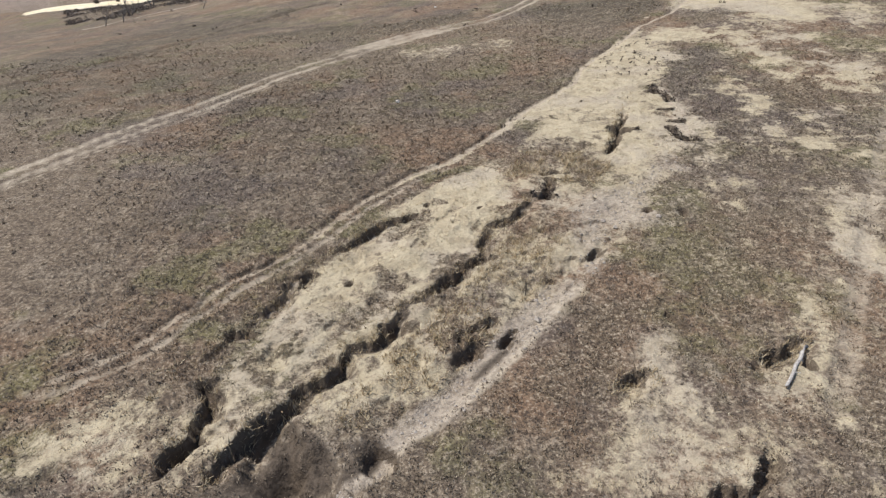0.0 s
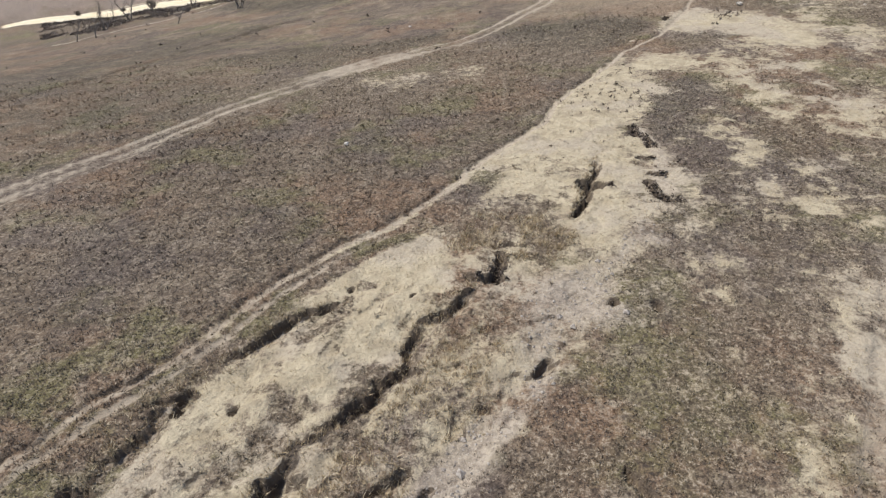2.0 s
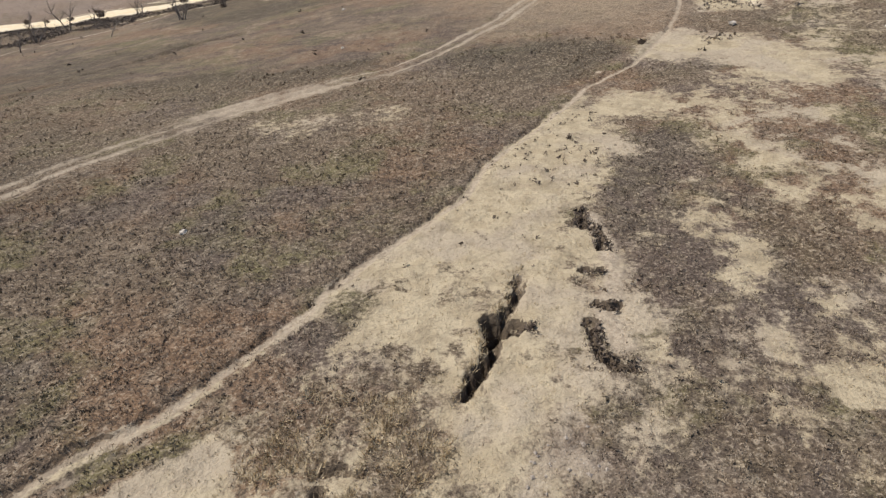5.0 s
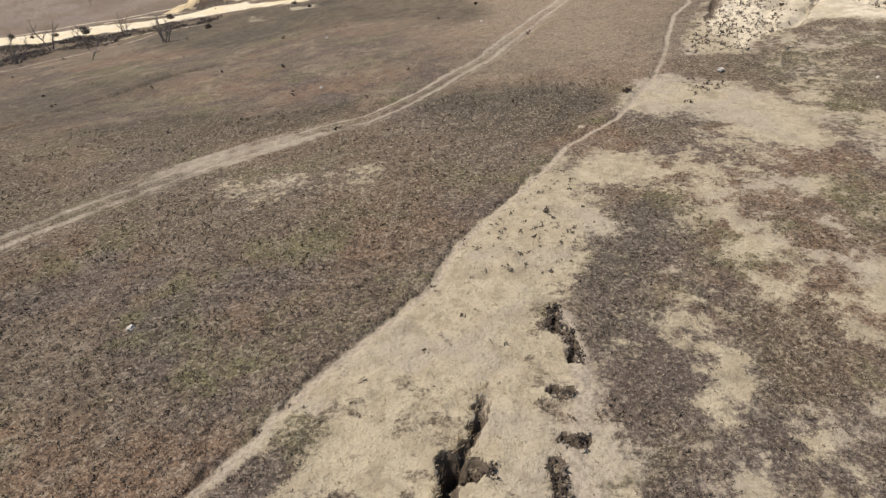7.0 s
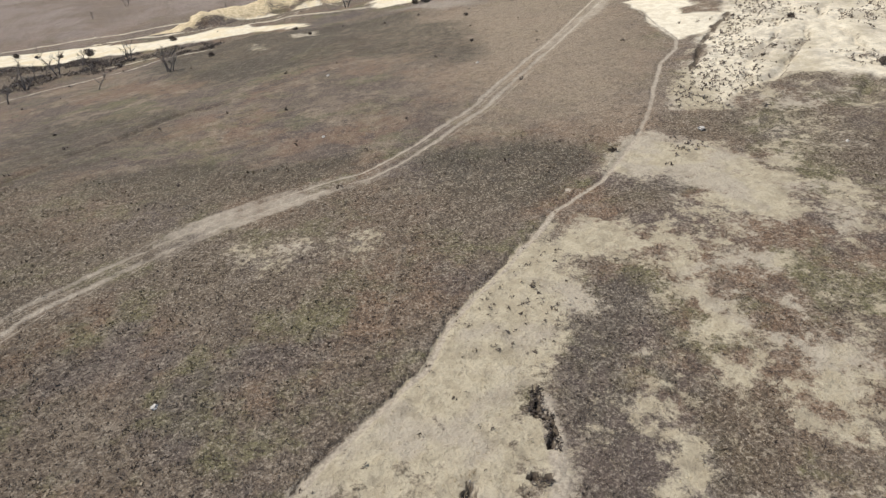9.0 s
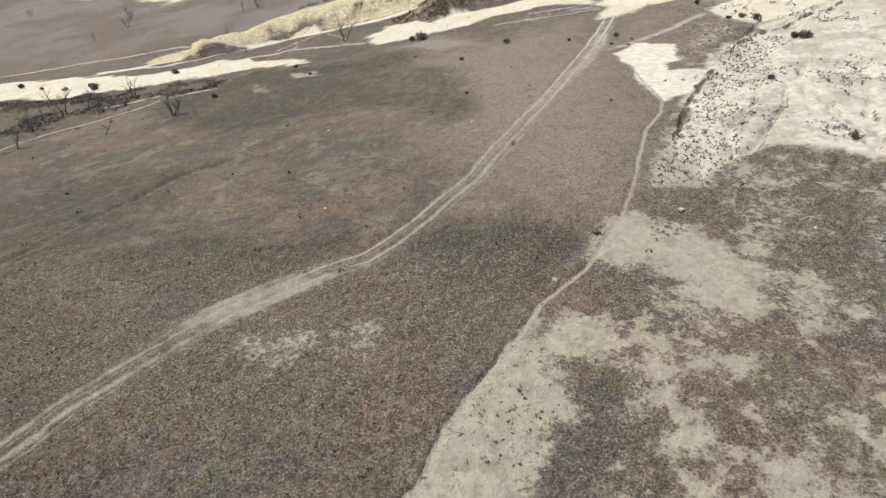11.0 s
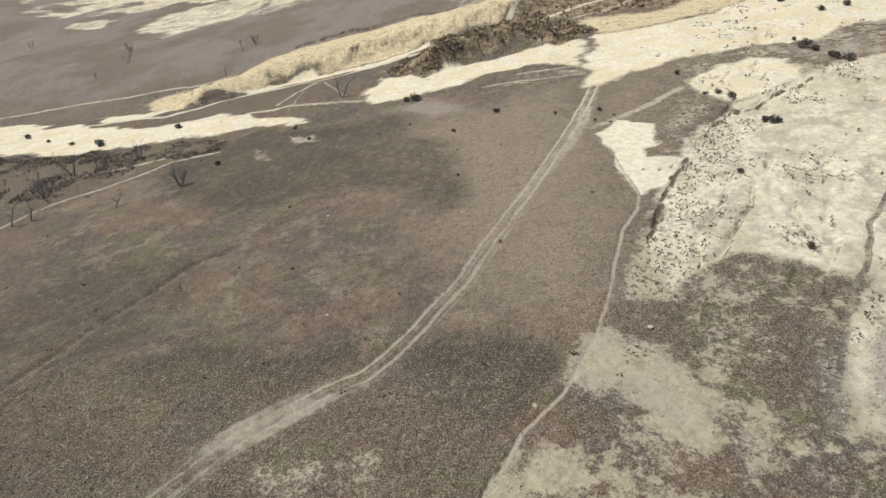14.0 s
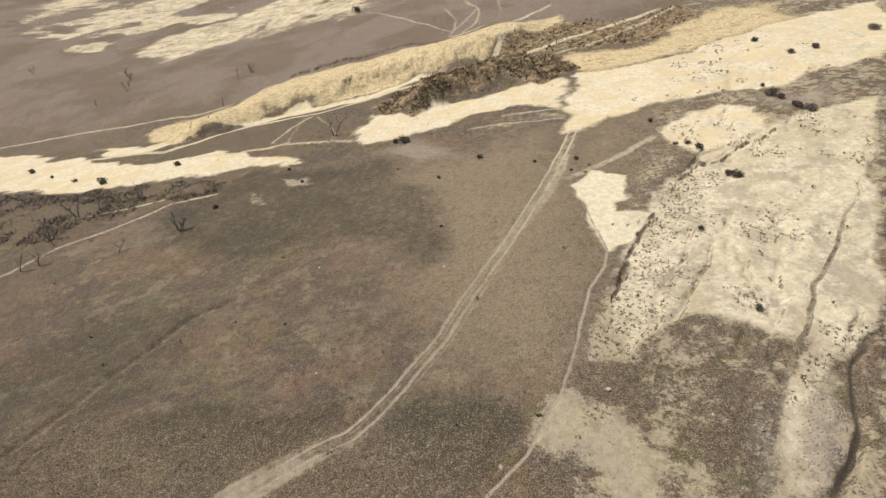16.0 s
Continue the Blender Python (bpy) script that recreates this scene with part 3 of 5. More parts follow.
patch("pale", 1.6, [(-7.6, 165.2), (-3.1, 181.3), (6.5, 173.3), (22.9, 176.5), (33.5, 179.4), (48.5, 179.8), (47.4, 167.8), (32.3, 168.9), (22.3, 167.7), (9.5, 162.3), (-1.6, 162.3)], 0.85)
patch("pale", 1.4, [(21.8, 160), (31.1, 159.6), (44.2, 155.3), (43.1, 147.1), (32.6, 150.4), (22.6, 152.1)], 0.36)

# ---- the lie of the land ----
LEDGES = [  # line (the low side lies to the right), drop, how far the hollow runs out
    (LEDGE_MAIN, 0.42, 0.7), (LEDGE_NEAR, 0.6, 0.6), (LEDGE_LEFT, 0.42, 0.5), (LEDGE_SHELF, 0.34, 0.6), (LEDGE_PIT, 0.95, 0.35),
    (FOOTPATH[:-4], 0.1, 0.3), (LEDGE_LOG_PIT, 0.65, 0.8), (LEDGE_HOLLOW, 0.4, 0.7), (LEDGE_CORNER, 0.45, 0.5),
    (LEDGE_HOOK, 0.75, 0.45), (LEDGE_UPPER, 0.5, 1.0), (LEDGE_FARCRACK, 0.9, 2.5),
]
DEPTHS = [  # how the drop changes from point to point of a line
    (LEDGE_MAIN, (1.2, 1.4, 1.4, 1.4, 1.3, 1.2, 1.1, 1, 1, 0.5, 0.9, 1, 1, 1.1, 1.2, 0.9, 0.4, 0.5, 0.9, 1.2, 1.2, 1, 1, 0.8, 0.7, 0.7, 0.9, 0.8, 0.15, 0.5, 0.9, 0.9, 1, 1.1, 1, 0.5)),
    (LEDGE_NEAR, (0.9, 1, 1.2, 1.2, 1.1, 1, 0.6, 0.2)),
    (LEDGE_LEFT, (0.2, 0.5, 0.5, 0.7, 0.8, 0.9, 0.9, 0.4, 0.7, 0.8, 0.9, 0.9, 0.8, 0.9)),
    (LEDGE_SHELF, (0.3, 0.7, 1, 1, 1.1, 1.1, 1.1, 1, 0.8, 0.3)),
    (LEDGE_PIT, (0.7, 0.8, 1, 0.7, 0.9, 1, 1.2, 1.2, 0.6, 0.5, 0.5, 0.2)),
    (LEDGE_LOG_PIT, (0.6, 1, 0.9, 1, 0.5)),
    (LEDGE_HOLLOW, (0.6, 0.7, 0.8, 0.9, 1, 0.8)),
]
CRACKS = [  # line, half width, depth
    ([(13.4, 41.5), (13.6, 40.7), (13.9, 40.3), (14, 38.9)], 0.07, 0.45),
    ([(12.9, 37.3), (13.5, 37.1)], 0.1, 0.5),
    ([(12.9, 35.2), (13.5, 35)], 0.11, 0.5),
    ([(12.4, 34.2), (12.4, 33.3), (12.3, 32.7)], 0.08, 0.35),
    ([(12.4, 32.5), (12.8, 32.2), (13.3, 31.9)], 0.12, 0.6),
    ([(13.2, 40.8), (13.7, 42.2)], 0.08, 0.3),
    ([(9.8, 34.2), (10.5, 34.1)], 0.08, 0.3),
    ([(9.2, 34.4), (9.8, 34.2)], 0.3, 0.9),
    ([(3, 26.4), (3.4, 26.2), (3.9, 26), (4.1, 26.6), (4.2, 27.4), (4.3, 27.8)], 0.15, 0.5),
    ([(-3.1, 16.6), (-2.3, 16.7)], 0.22, 0.42),
    ([(-6.9, 19.6), (-6.7, 20.2)], 0.18, 0.5),
    ([(-7.8, 19.9), (-7, 20.1)], 0.1, 0.3),
    ([(-0.5, 15.1), (-0.2, 15.4), (0.1, 15.8)], 0.2, 0.4),
    ([(-0.7, 16), (-0.3, 16.2), (0.2, 16.6)], 0.1, 0.3),
    ([(0.5, 16.6), (0.9, 17.1)], 0.13, 0.3),
    ([(1.2, 15.7), (1.5, 16.4)], 0.12, 0.25),
    ([(2.8, 19.6), (3.3, 19.6)], 0.1, 0.25),
    ([(5, 20.7), (5.5, 21.3)], 0.14, 0.4),
    ([(8.9, 14.2), (9.1, 14)], 0.18, 0.45),
    ([(6.9, 16.7), (7.1, 16.4), (7.2, 16)], 0.09, 0.3),
    ([(4.4, 28.4), (4.9, 28.6), (5.4, 28.6)], 0.1, 0.25),
]
PITS = [  # x, y, half width, depth
    (0.63, 25.5, 0.18, 0.4), (-1.8, 25.9, 0.22, 0.4), (-4.9, 19.7, 0.25, 0.3), (5.3, 20.9, 0.25, 0.4), (-0.4, 15.9, 0.3, 0.3), (-3.0, 11.0, 0.9, 0.4), (-5.9, 11.2, 1.6, 0.6),
    (-5.0, 10.2, 1.6, 0.6), (1.5, 16.2, 0.3, 0.3), (10.4, 14.1, 0.35, 0.5), (9.9, 23.9, 0.4, 0.3), (8.2, 24.0, 0.3, 0.3),
]
COEF = (0.1138, 0.0562, -0.5238, 0.1497, 0.0036, -3.5619, 0.032, 0.045, 0.0194)


def lie(x, y):
    """The smooth lie of the hillside and the valley behind it."""
    a = 160 * np.tanh(x / 160)
    s = 1 / (1 + np.exp(-(y - 75) / 22))
    t = 300 * np.tanh(softplus(y - 225 + 0.12 * a, 12) / 300)
    v = np.exp(-((y - 212 + 0.12 * a) / 28) ** 2)
    terms = (1, a, s, a * s, softplus(a - 20, 12) * s, v, v * a, t, a * np.tanh(t / 50))
    return sum(c * b for c, b in zip(COEF, terms))


def bank(line, x, y, rise, face, run, z):
    k = window(line, x, y, face + run + 5)
    d, side, way, length = nearest(line, x[k], y[k])
    s = -d * side + 3.0 * (cloudy(x[k], y[k], 9, 31) - 0.5) * min(1, face / 4)
    ends = ramp(way / 18) * ramp((length - way) / 18)
    rill = np.abs(cloudy(way, s * 0.3, 4.5, 44) - 0.5) * 2
    gullied = 1 - 0.3 * (1 - rill) ** 2 * ramp(s / face) * ramp((face * 1.5 - s) / face) + 0.2 * (cloudy(x[k], y[k], 2.4, 45) - 0.5)
    worn = ramp((s + 1) / 3) * ramp((face * 1.6 - s) / (0.6 * face)) * (cloudy(x[k], y[k], 3.2, 46) - 0.5)
    z[k] += ends * (rise * ramp(s / face) * (1 - ramp((s - face) / run)) * gullied + 0.3 * rise * worn)


def ground_height(x, y):
    x, y = np.atleast_1d(np.asarray(x, float)), np.atleast_1d(np.asarray(y, float))
    z = lie(x, y)
    far = ramp((y - 60) / 80)
    z = z + (cloudy(x, y, 14, 3) - 0.5) * (0.35 + 1.1 * far) + (cloudy(x, y, 2.6, 8) - 0.5) * 0.16 + (lattice(x, y, 0.55, 12) - 0.5) * 0.09
    z += (lattice(x, y, 0.3, 13) - 0.5) * 0.05 * (1 - far)
    wx, wy = x + 0.9 * (cloudy(x, y, 1.3, 21, 4) - 0.5), y + 0.9 * (cloudy(x, y, 1.3, 22, 4) - 0.5)
    jx, jy = x + 0.5 * (cloudy(x, y, 0.7, 27) - 0.5), y + 0.5 * (cloudy(x, y, 0.7, 28) - 0.5)
    jx, jy = jx + 0.22 * (lattice(x, y, 0.23, 31) - 0.5), jy + 0.22 * (lattice(x, y, 0.23, 32) - 0.5)
    jx, jy = jx + 3.0 * ramp((y - 70) / 20) * (cloudy(x, y, 3.5, 29) - 0.5), jy + 3.0 * ramp((y - 70) / 20) * (cloudy(x, y, 3.5, 30) - 0.5)
    for line, drop, run in LEDGES:
        k = window(line, x, y, run + 2)
        if drop == 0 or not k.any():
            continue
        d, side, way, length = nearest(line, jx[k], jy[k])
        s = d * side
        size = max(1.0, drop)
        ends = ramp(way / (0.6 * size)) * ramp((length - way) / (0.6 * size))
        for scarp, depths in DEPTHS:
            if scarp is line:
                legs = np.cumsum([0] + [math.hypot(b[0] - a[0], b[1] - a[1]) for a, b in zip(line, line[1:])])
                ends = ends * np.interp(way, legs, depths)
        uneven = (0.6 + 0.8 * cloudy(x[k], y[k], 0.5 * size, 24)) * np.clip(0.6 + 1.2 * (cloudy(x[k], y[k], 1.1 * size, 25) - 0.24), 0.4, 1.25)
        cut = ramp((s + 0.06) / (0.10 * size)) * (1 - ramp((s - 0.12) / (run * (0.5 + cloudy(x[k], y[k], 1.5, 26)))))
        lip = np.exp(-((s + 0.25) / 0.3) ** 2) * 0.05
        z[k] += ends * (lip - drop * uneven * cut)
    for line, wide, deep in CRACKS:
        k = window(line, x, y, wide + 1.5)
        d, _, way, length = nearest(line, jx[k] + 0.5 * (wx[k] - x[k]), jy[k] + 0.5 * (wy[k] - y[k]))
        z[k] -= deep * (0.6 + 0.8 * cloudy(x[k], y[k], 0.5, 23)) * np.clip(1.15 - d / (1.5 * wide), 0, 1) ** 0.7
    # hummocks and runnels along the washed bank
    k = window(WASH, x, y, 2)
    u, v = 0.5 * x[k] + 0.866 * y[k], 0.866 * x[k] - 0.5 * y[k]
    inn = np.clip(0.5 - inside(WASH, x[k], y[k]) / 2, 0, 1) * ramp((30 - y[k]) / 8)
    z[k] += inn * (0.42 * (cloudy(v, u * 0.4, 1.2, 47, 4) - 0.5) - 0.13 * ramp((cloudy(x[k], y[k], 0.9, 48) - 0.64) / 0.08))
    for px, py, r, deep in PITS:
        k = window([(px, py)], x, y, 3 * r)
        d = np.hypot(1.2 * (wx[k] - px), wy[k] - py) / (0.8 * r)
        z[k] -= deep * (1 - ramp((d - 0.55) / 0.55))
    k = window(MUD, x, y, 4)
    d, side, way, length = nearest(MUD, wx[k], wy[k])
    z[k] -= 0.28 * np.exp(-(d / 0.9) ** 2) * ramp(way / 2) * ramp((length - way) / 3)
    for line, wide, deep in ((RIGHT_TRACK, 0.3, 0.09), (RIGHT_GULLY, 0.5, 0.45), (SIDE_PATH, 0.2, 0.15), (OLD_TRACK, 0.7, 0.35)):
        k = window(line, x, y, 5)
        d, side, way, length = nearest(line, 0.6 * x[k] + 0.4 * wx[k], 0.6 * y[k] + 0.4 * wy[k])
        z[k] -= deep * np.exp(-(d / wide) ** 4)
    k = window(FOOTPATH, x, y, 3)
    d, side, way, length = nearest(FOOTPATH, x[k], y[k])
    z[k] -= 0.07 * np.exp(-((d * side - 0.34) / 0.2) ** 2) + 0.08 * ramp((34 - y[k]) / 8) * np.exp(-((d * side - 1.05) / 0.2) ** 2)
    k = window(TRACK, x, y, 6)
    d, side, way, length = nearest(TRACK, x[k], y[k])
    z[k] -= 0.1 * (np.exp(-((d - 0.75) / 0.3) ** 2))
    # rills washed down the bare slope
    k = (x > 26) & (x < 140) & (y > 58) & (y < 200)
    u, v = 0.6 * x[k] + 0.8 * y[k], 0.8 * x[k] - 0.6 * y[k]
    rill = 1 - 2 * np.abs(cloudy(v + 2.2 * (cloudy(x[k], y[k], 7, 34) - 0.5), u * 0.28, 3.6, 35, 3) - 0.5)
    z[k] -= 0.4 * ramp((rill - 0.8) / 0.2) * ramp((cloudy(x[k], y[k], 9, 36) - 0.4) / 0.2) * ramp((x[k] - 0.42 * y[k] - 2) / 6) * ramp((y[k] - 60) / 12) * ramp((190 - y[k]) / 30)
    z[k] += (0.5 * (cloudy(x[k], y[k], 2.6, 38) - 0.5) + 0.35 * np.maximum(cloudy(x[k], y[k], 1.3, 39) - 0.62, 0)) * ramp((x[k] - 0.42 * y[k] - 2) / 6) * ramp((y[k] - 66) / 10) * ramp((190 - y[k]) / 30)
    bank(LEDGE_CLIFF_BASE, x, y, 6.0, 8.0, 26.0, z)
    bank(LEDGE_OCHRE_BASE, x, y, 4.5, 9.0, 30.0, z)
    return z


def zones(x, y):
    """How much of each ground cover lies at a place, 0 to 1."""
    x, y = np.asarray(x, float), np.asarray(y, float)
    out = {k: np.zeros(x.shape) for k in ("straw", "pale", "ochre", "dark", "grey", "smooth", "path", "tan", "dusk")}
    w = 0.08 * np.clip(y - 25, 0, 160)
    wx, wy = x + 1.8 * (cloudy(x, y, 2.4, 51) - 0.5) + w * (cloudy(x, y, 13, 53) - 0.5), y + 1.8 * (cloudy(x, y, 2.4, 52) - 0.5) + w * (cloudy(x, y, 13, 54) - 0.5)
    for kind, soft, points, gain in PATCHES:
        k = window(points, x, y, soft * 2 + 8)
        if k.any():
            m = gain * np.clip(0.5 - inside(points, wx[k], wy[k]) / (2 * soft), 0, 1)
            out[kind][k] = np.maximum(out[kind][k], m)
    out["dark"] *= 1 - 0.85 * out["grey"] * ((y > 17.5) & (y < 50))
    for line, wide, gain, soft in ((TRACK, 1.2, 0.8, 0.7), (FOOTPATH, 0.12, 0.56, 0.36), (TREE_PATH, 0.4, 0.55, 0.8), (OLD_TRACK, 0.2, 0.34, 0.7), (RIGHT_TRACK, 0.25, 0.42, 0.5), (FAR_LOOP_A, 0.3, 0.44, 0.9), (FAR_LOOP_B, 0.3, 0.5, 0.9), (FAR_LOOP_C, 0.3, 0.4, 0.8), (FAR_PATH_E, 0.5, 0.6, 1.0), (FAR_PATH_F, 0.7, 0.6, 1.0),
                                   (SIDE_PATH, 0.14, 0.55, 0.5), (WHEEL_A, 0.06, 0.34, 0.2), (WHEEL_B, 0.05, 0.3, 0.2), (FAR_PATH_A, 0.4, 0.6, 0.8), (FAR_PATH_B, 0.7, 0.8, 1.0), (FAR_PATH_C, 0.3, 0.46, 0.9),
                                   (FAR_PATH_D, 0.6, 0.6, 1.2), (SLOPE_TRACK, 0.4, 0.35, 0.9), (BRANCH_PATH, 0.5, 0.5, 1.0), (SHORT_CUT_A, 0.4, 0.5, 0.7), (SHORT_CUT_B, 0.3, 0.45, 0.6), (VALLEY_PATH, 0.5, 0.6, 0.9), (STREAK_A, 0.4, 0.5, 0.8), (STREAK_B, 0.5, 0.5, 0.9), (BRUSH_PATH, 0.3, 0.6, 0.7), (TRACK_MOUTH, 0.7, 0.5, 1.5), (BANK_EDGE, 0.1, 0.85, 0.35), (BANK_EDGE_B, 0.25, 0.8, 0.5)):
        k = window(line, x, y, 8)
        d, side, way, length = nearest(line, x[k] + 0.12 * (wx[k] - x[k]), y[k] + 0.12 * (wy[k] - y[k]))
        worn = (0.7 + 0.6 * cloudy(x[k], y[k], 5 + 0.03 * np.mean([p[1] for p in line]), 57)) * ramp((length - way) / (0.08 * length) + 0.15)
        v = gain * worn * np.clip(1 - (d - wide) / soft, 0, 1)
        if line is FOOTPATH:
            near = ramp((34 - y[k]) / 8)
            v = (0.72 - 0.1 * near) * worn * np.maximum(np.clip(1 - (np.abs(d * side - 0.34) - wide) / 0.25, 0, 1), near * np.clip(1 - (np.abs(d * side - 1.05) - 0.1) / 0.25, 0, 1))
        if line is TRACK:
            broad = np.exp(-((y[k] - 62) / 5) ** 2)
            s = d * side + 0.7 * (lattice(way, way * 0, 14, 63) - 0.5)
            strands = [(0.55 + 0.6 * lattice(way, way * 0, 9, n)) * np.exp(-((s - o) / b) ** 2) for n, o, b in ((71, -0.8, 0.24), (72, 0.65, 0.26), (73, 1.45, 0.16), (74, -0.2, 0.14))]
            rut = np.maximum.reduce([strands[0], strands[1], 0.6 * strands[2], 0.45 * strands[3]])
            v = gain * np.clip(1 - (d - wide - 0.5 * broad) / soft, 0, 1) * (0.3 + 0.7 * np.maximum(0.65 * broad, rut)) * (0.75 + 0.5 * cloudy(x[k], y[k], 3, 59))
        out["path"][k] = np.maximum(out["path"][k], v)
    for line, wide, dark_bed, soft, start in ((RIGHT_GULLY, 0.25, 0.7, 0.35, 50), (RIGHT_TRACK, 0.1, 0.4, 0.3, 50), (MUD, 0.25, 0.95, 0.4, -20)):
        k = window(line, x, y, 6) & (y > start)
        d, _, way, length = nearest(line, x[k] + 0.4 * (wx[k] - x[k]), y[k] + 0.4 * (wy[k] - y[k]))
        v = np.clip(1 - (d - wide) / soft, 0, 1) * ramp((y[k] - start) / 10) * ramp((length - way) / (0.2 * length)) * (0.5 + 0.9 * cloudy(x[k], y[k], 3, 69))
        out["grey"][k] = np.maximum(out["grey"][k], dark_bed * v)
        out["dark"][k] = np.maximum(out["dark"][k], (0.3 if line is MUD else dark_bed) * v)
        out["pale"][k] *= 1 - v
        out["straw"][k] *= 1 - v
    out["pale"] *= 1 - np.clip(1.5 * np.minimum(out["ochre"], out["dark"]), 0, 1)
    return out


def cover_at(x, y):
    """The zones with the scattered bare spots of the slope and the far hillside."""
    out = zones(x, y)
    slope = ramp((x - 0.42 * y + 4) / 6) * ramp((y - 6) / 6)
    known = np.clip(1.4 * out["straw"], 0, 1)
    out["straw"] = np.maximum(out["straw"], slope * (0.26 + 0.4 * ramp((0.5 * cloudy(x, y, 4.2, 61, 3) + 0.5 * cloudy(x, y, 1.1, 62, 3) - 0.46) / 0.22)))
    out["dark"] = np.maximum(out["dark"], slope * ramp((75 - y) / 10) * 0.5 * ramp((0.6 * cloudy(x, y, 3.6, 67, 3) + 0.4 * cloudy(x, y, 1.0, 68, 3) - 0.5) / 0.12) * (1 - known))
    wash = inside(WASH, x, y)
    out["straw"] = np.maximum(out["straw"], np.clip(0.5 - wash / 2, 0, 1) * (0.28 + 0.5 * cloudy(x, y, 2.5, 66)))
    tufted = np.clip(0.5 - wash / 2, 0, 1) * ramp((0.6 * cloudy(x, y, 2.2, 64) + 0.4 * cloudy(x, y, 0.8, 65) - 0.54) / 0.07)
    out["dark"] = np.maximum(out["dark"], 0.7 * tufted)
    d, side, _, _ = nearest(FOOTPATH, x + 0.3 * (cloudy(x, y, 1.2, 37) - 0.5), y)
    s, run = d * side, ramp((y - 20) / 6) * ramp((60 - y) / 8)
    verge = run * ramp(s / 0.25) * ramp((2.6 - s) / 1.6)
    out["straw"] = np.maximum(out["straw"], (0.8 - 0.5 * ramp((38 - y) / 6)) * verge)
    out["dark"] *= 1 - 0.8 * verge
    strip = ramp((y - 18) / 4) * ramp((39 - y) / 6) * ramp((s - 0.6) / 0.3) * ramp((2.6 - s) / 0.9)
    out["straw"] *= 1 - strip * np.clip(0.25 + 1.1 * cloudy(x, y, 1.4, 49), 0, 0.85)
    out["straw"] *= 1 - 0.7 * run * (s < 0) * ramp((3.5 + s) / 2)
    out["dark"] *= 1 - 0.85 * np.clip(1.5 * out["grey"], 0, 1) * ((y > 17.5) & (y < 50))
    out["straw"] *= 1 - 0.65 * out["dark"] * (1 - 0.5 * known * ((y > 48) & (x < 16)))
    # raw soil on the floor of the cracks, with shade painted into three of them
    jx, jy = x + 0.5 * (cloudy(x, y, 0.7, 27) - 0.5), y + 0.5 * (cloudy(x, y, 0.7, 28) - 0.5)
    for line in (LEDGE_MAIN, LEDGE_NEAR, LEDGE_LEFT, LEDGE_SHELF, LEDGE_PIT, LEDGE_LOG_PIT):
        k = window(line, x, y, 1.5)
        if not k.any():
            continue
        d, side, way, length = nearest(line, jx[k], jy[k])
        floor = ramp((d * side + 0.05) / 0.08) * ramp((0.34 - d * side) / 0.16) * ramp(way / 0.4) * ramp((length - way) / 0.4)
        soil_shade = floor * (0.55 + 0.6 * cloudy(x[k], y[k], 0.9, 33))
        out["grey"][k] = np.maximum(out["grey"][k], 0.8 * soil_shade)
        # a darker floor colour that stands for the shade in these cracks
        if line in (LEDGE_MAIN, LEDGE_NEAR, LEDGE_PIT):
            out["dark"][k] = np.maximum(out["dark"][k], 0.75 * soil_shade)
    left = ramp((0.55 * y - 21.5 - x) / 4) * ramp((y + 10) / 10) * ramp((160 - y) / 30) * (0.3 + 0.7 * ramp((y - 69) / 6))
    out["smooth"] = np.maximum(0.75 * left, out["smooth"] * (0.65 + 0.35 * ramp(-x / 25)))
    out["pale"] = np.maximum(out["pale"], 0.6 * ramp((cloudy(x, y, 40, 64, 4) - 0.54) / 0.1) * ramp((y - 290) / 60))
    return out


# ---- materials ----
class Shade:
    """A small builder for node materials."""

    def __init__(self, name, rough=0.9, spec=0.25):
        self.mat = bpy.data.materials.new(name)
        self.mat.use_nodes = True
        self.tree = self.mat.node_tree
        self.out = self.tree.nodes["Principled BSDF"]
        self.out.inputs["Roughness"].default_value = rough
        self.out.inputs["Specular IOR Level"].default_value = spec
        self.place = self.node("ShaderNodeNewGeometry").outputs["Position"]

    def node(self, kind, **values):
        n = self.tree.nodes.new(kind)
        for k, v in values.items():
            self.put(n.inputs[k.replace("_", " ")], v)
        return n

    def put(self, socket, v):
        if isinstance(v, bpy.types.NodeSocket):
            self.tree.links.new(v, socket)
        else:
            socket.default_value = (*v, 1) if isinstance(v, tuple) and len(v) == 3 and socket.type == "RGBA" else v

    def noise(self, scale, detail=3.0, rough=0.55, place=None):
        return self.node("ShaderNodeTexNoise", Vector=place or self.place, Scale=scale, Detail=detail, Roughness=rough).outputs["Fac"]

    def math(self, op, a, b=0.0, c=0.0):
        n = self.tree.nodes.new("ShaderNodeMath")
        n.operation = op
        for i, v in enumerate((a, b, c)):
            self.put(n.inputs[i], v)
        return n.outputs[0]

    def step(self, v, low, high):
        n = self.node("ShaderNodeMapRange", Value=v)
        n.interpolation_type = "SMOOTHSTEP"
        n.inputs["From Min"].default_value, n.inputs["From Max"].default_value = low, high
        return n.outputs["Result"]

    def mix(self, f, a, b):
        n = self.tree.nodes.new("ShaderNodeMix")
        n.data_type = "RGBA"
        self.put(n.inputs["Factor"], f)
        self.put(n.inputs["A"], a)
        self.put(n.inputs["B"], b)
        return n.outputs["Result"]

    def colour(self, c):
        self.put(self.out.inputs["Base Color"], c)
        return self

    def bump(self, height, strength, distance):
        n = self.node("ShaderNodeBump", Height=height, Strength=strength, Distance=distance)
        self.put(self.out.inputs["Normal"], n.outputs["Normal"])
        return self


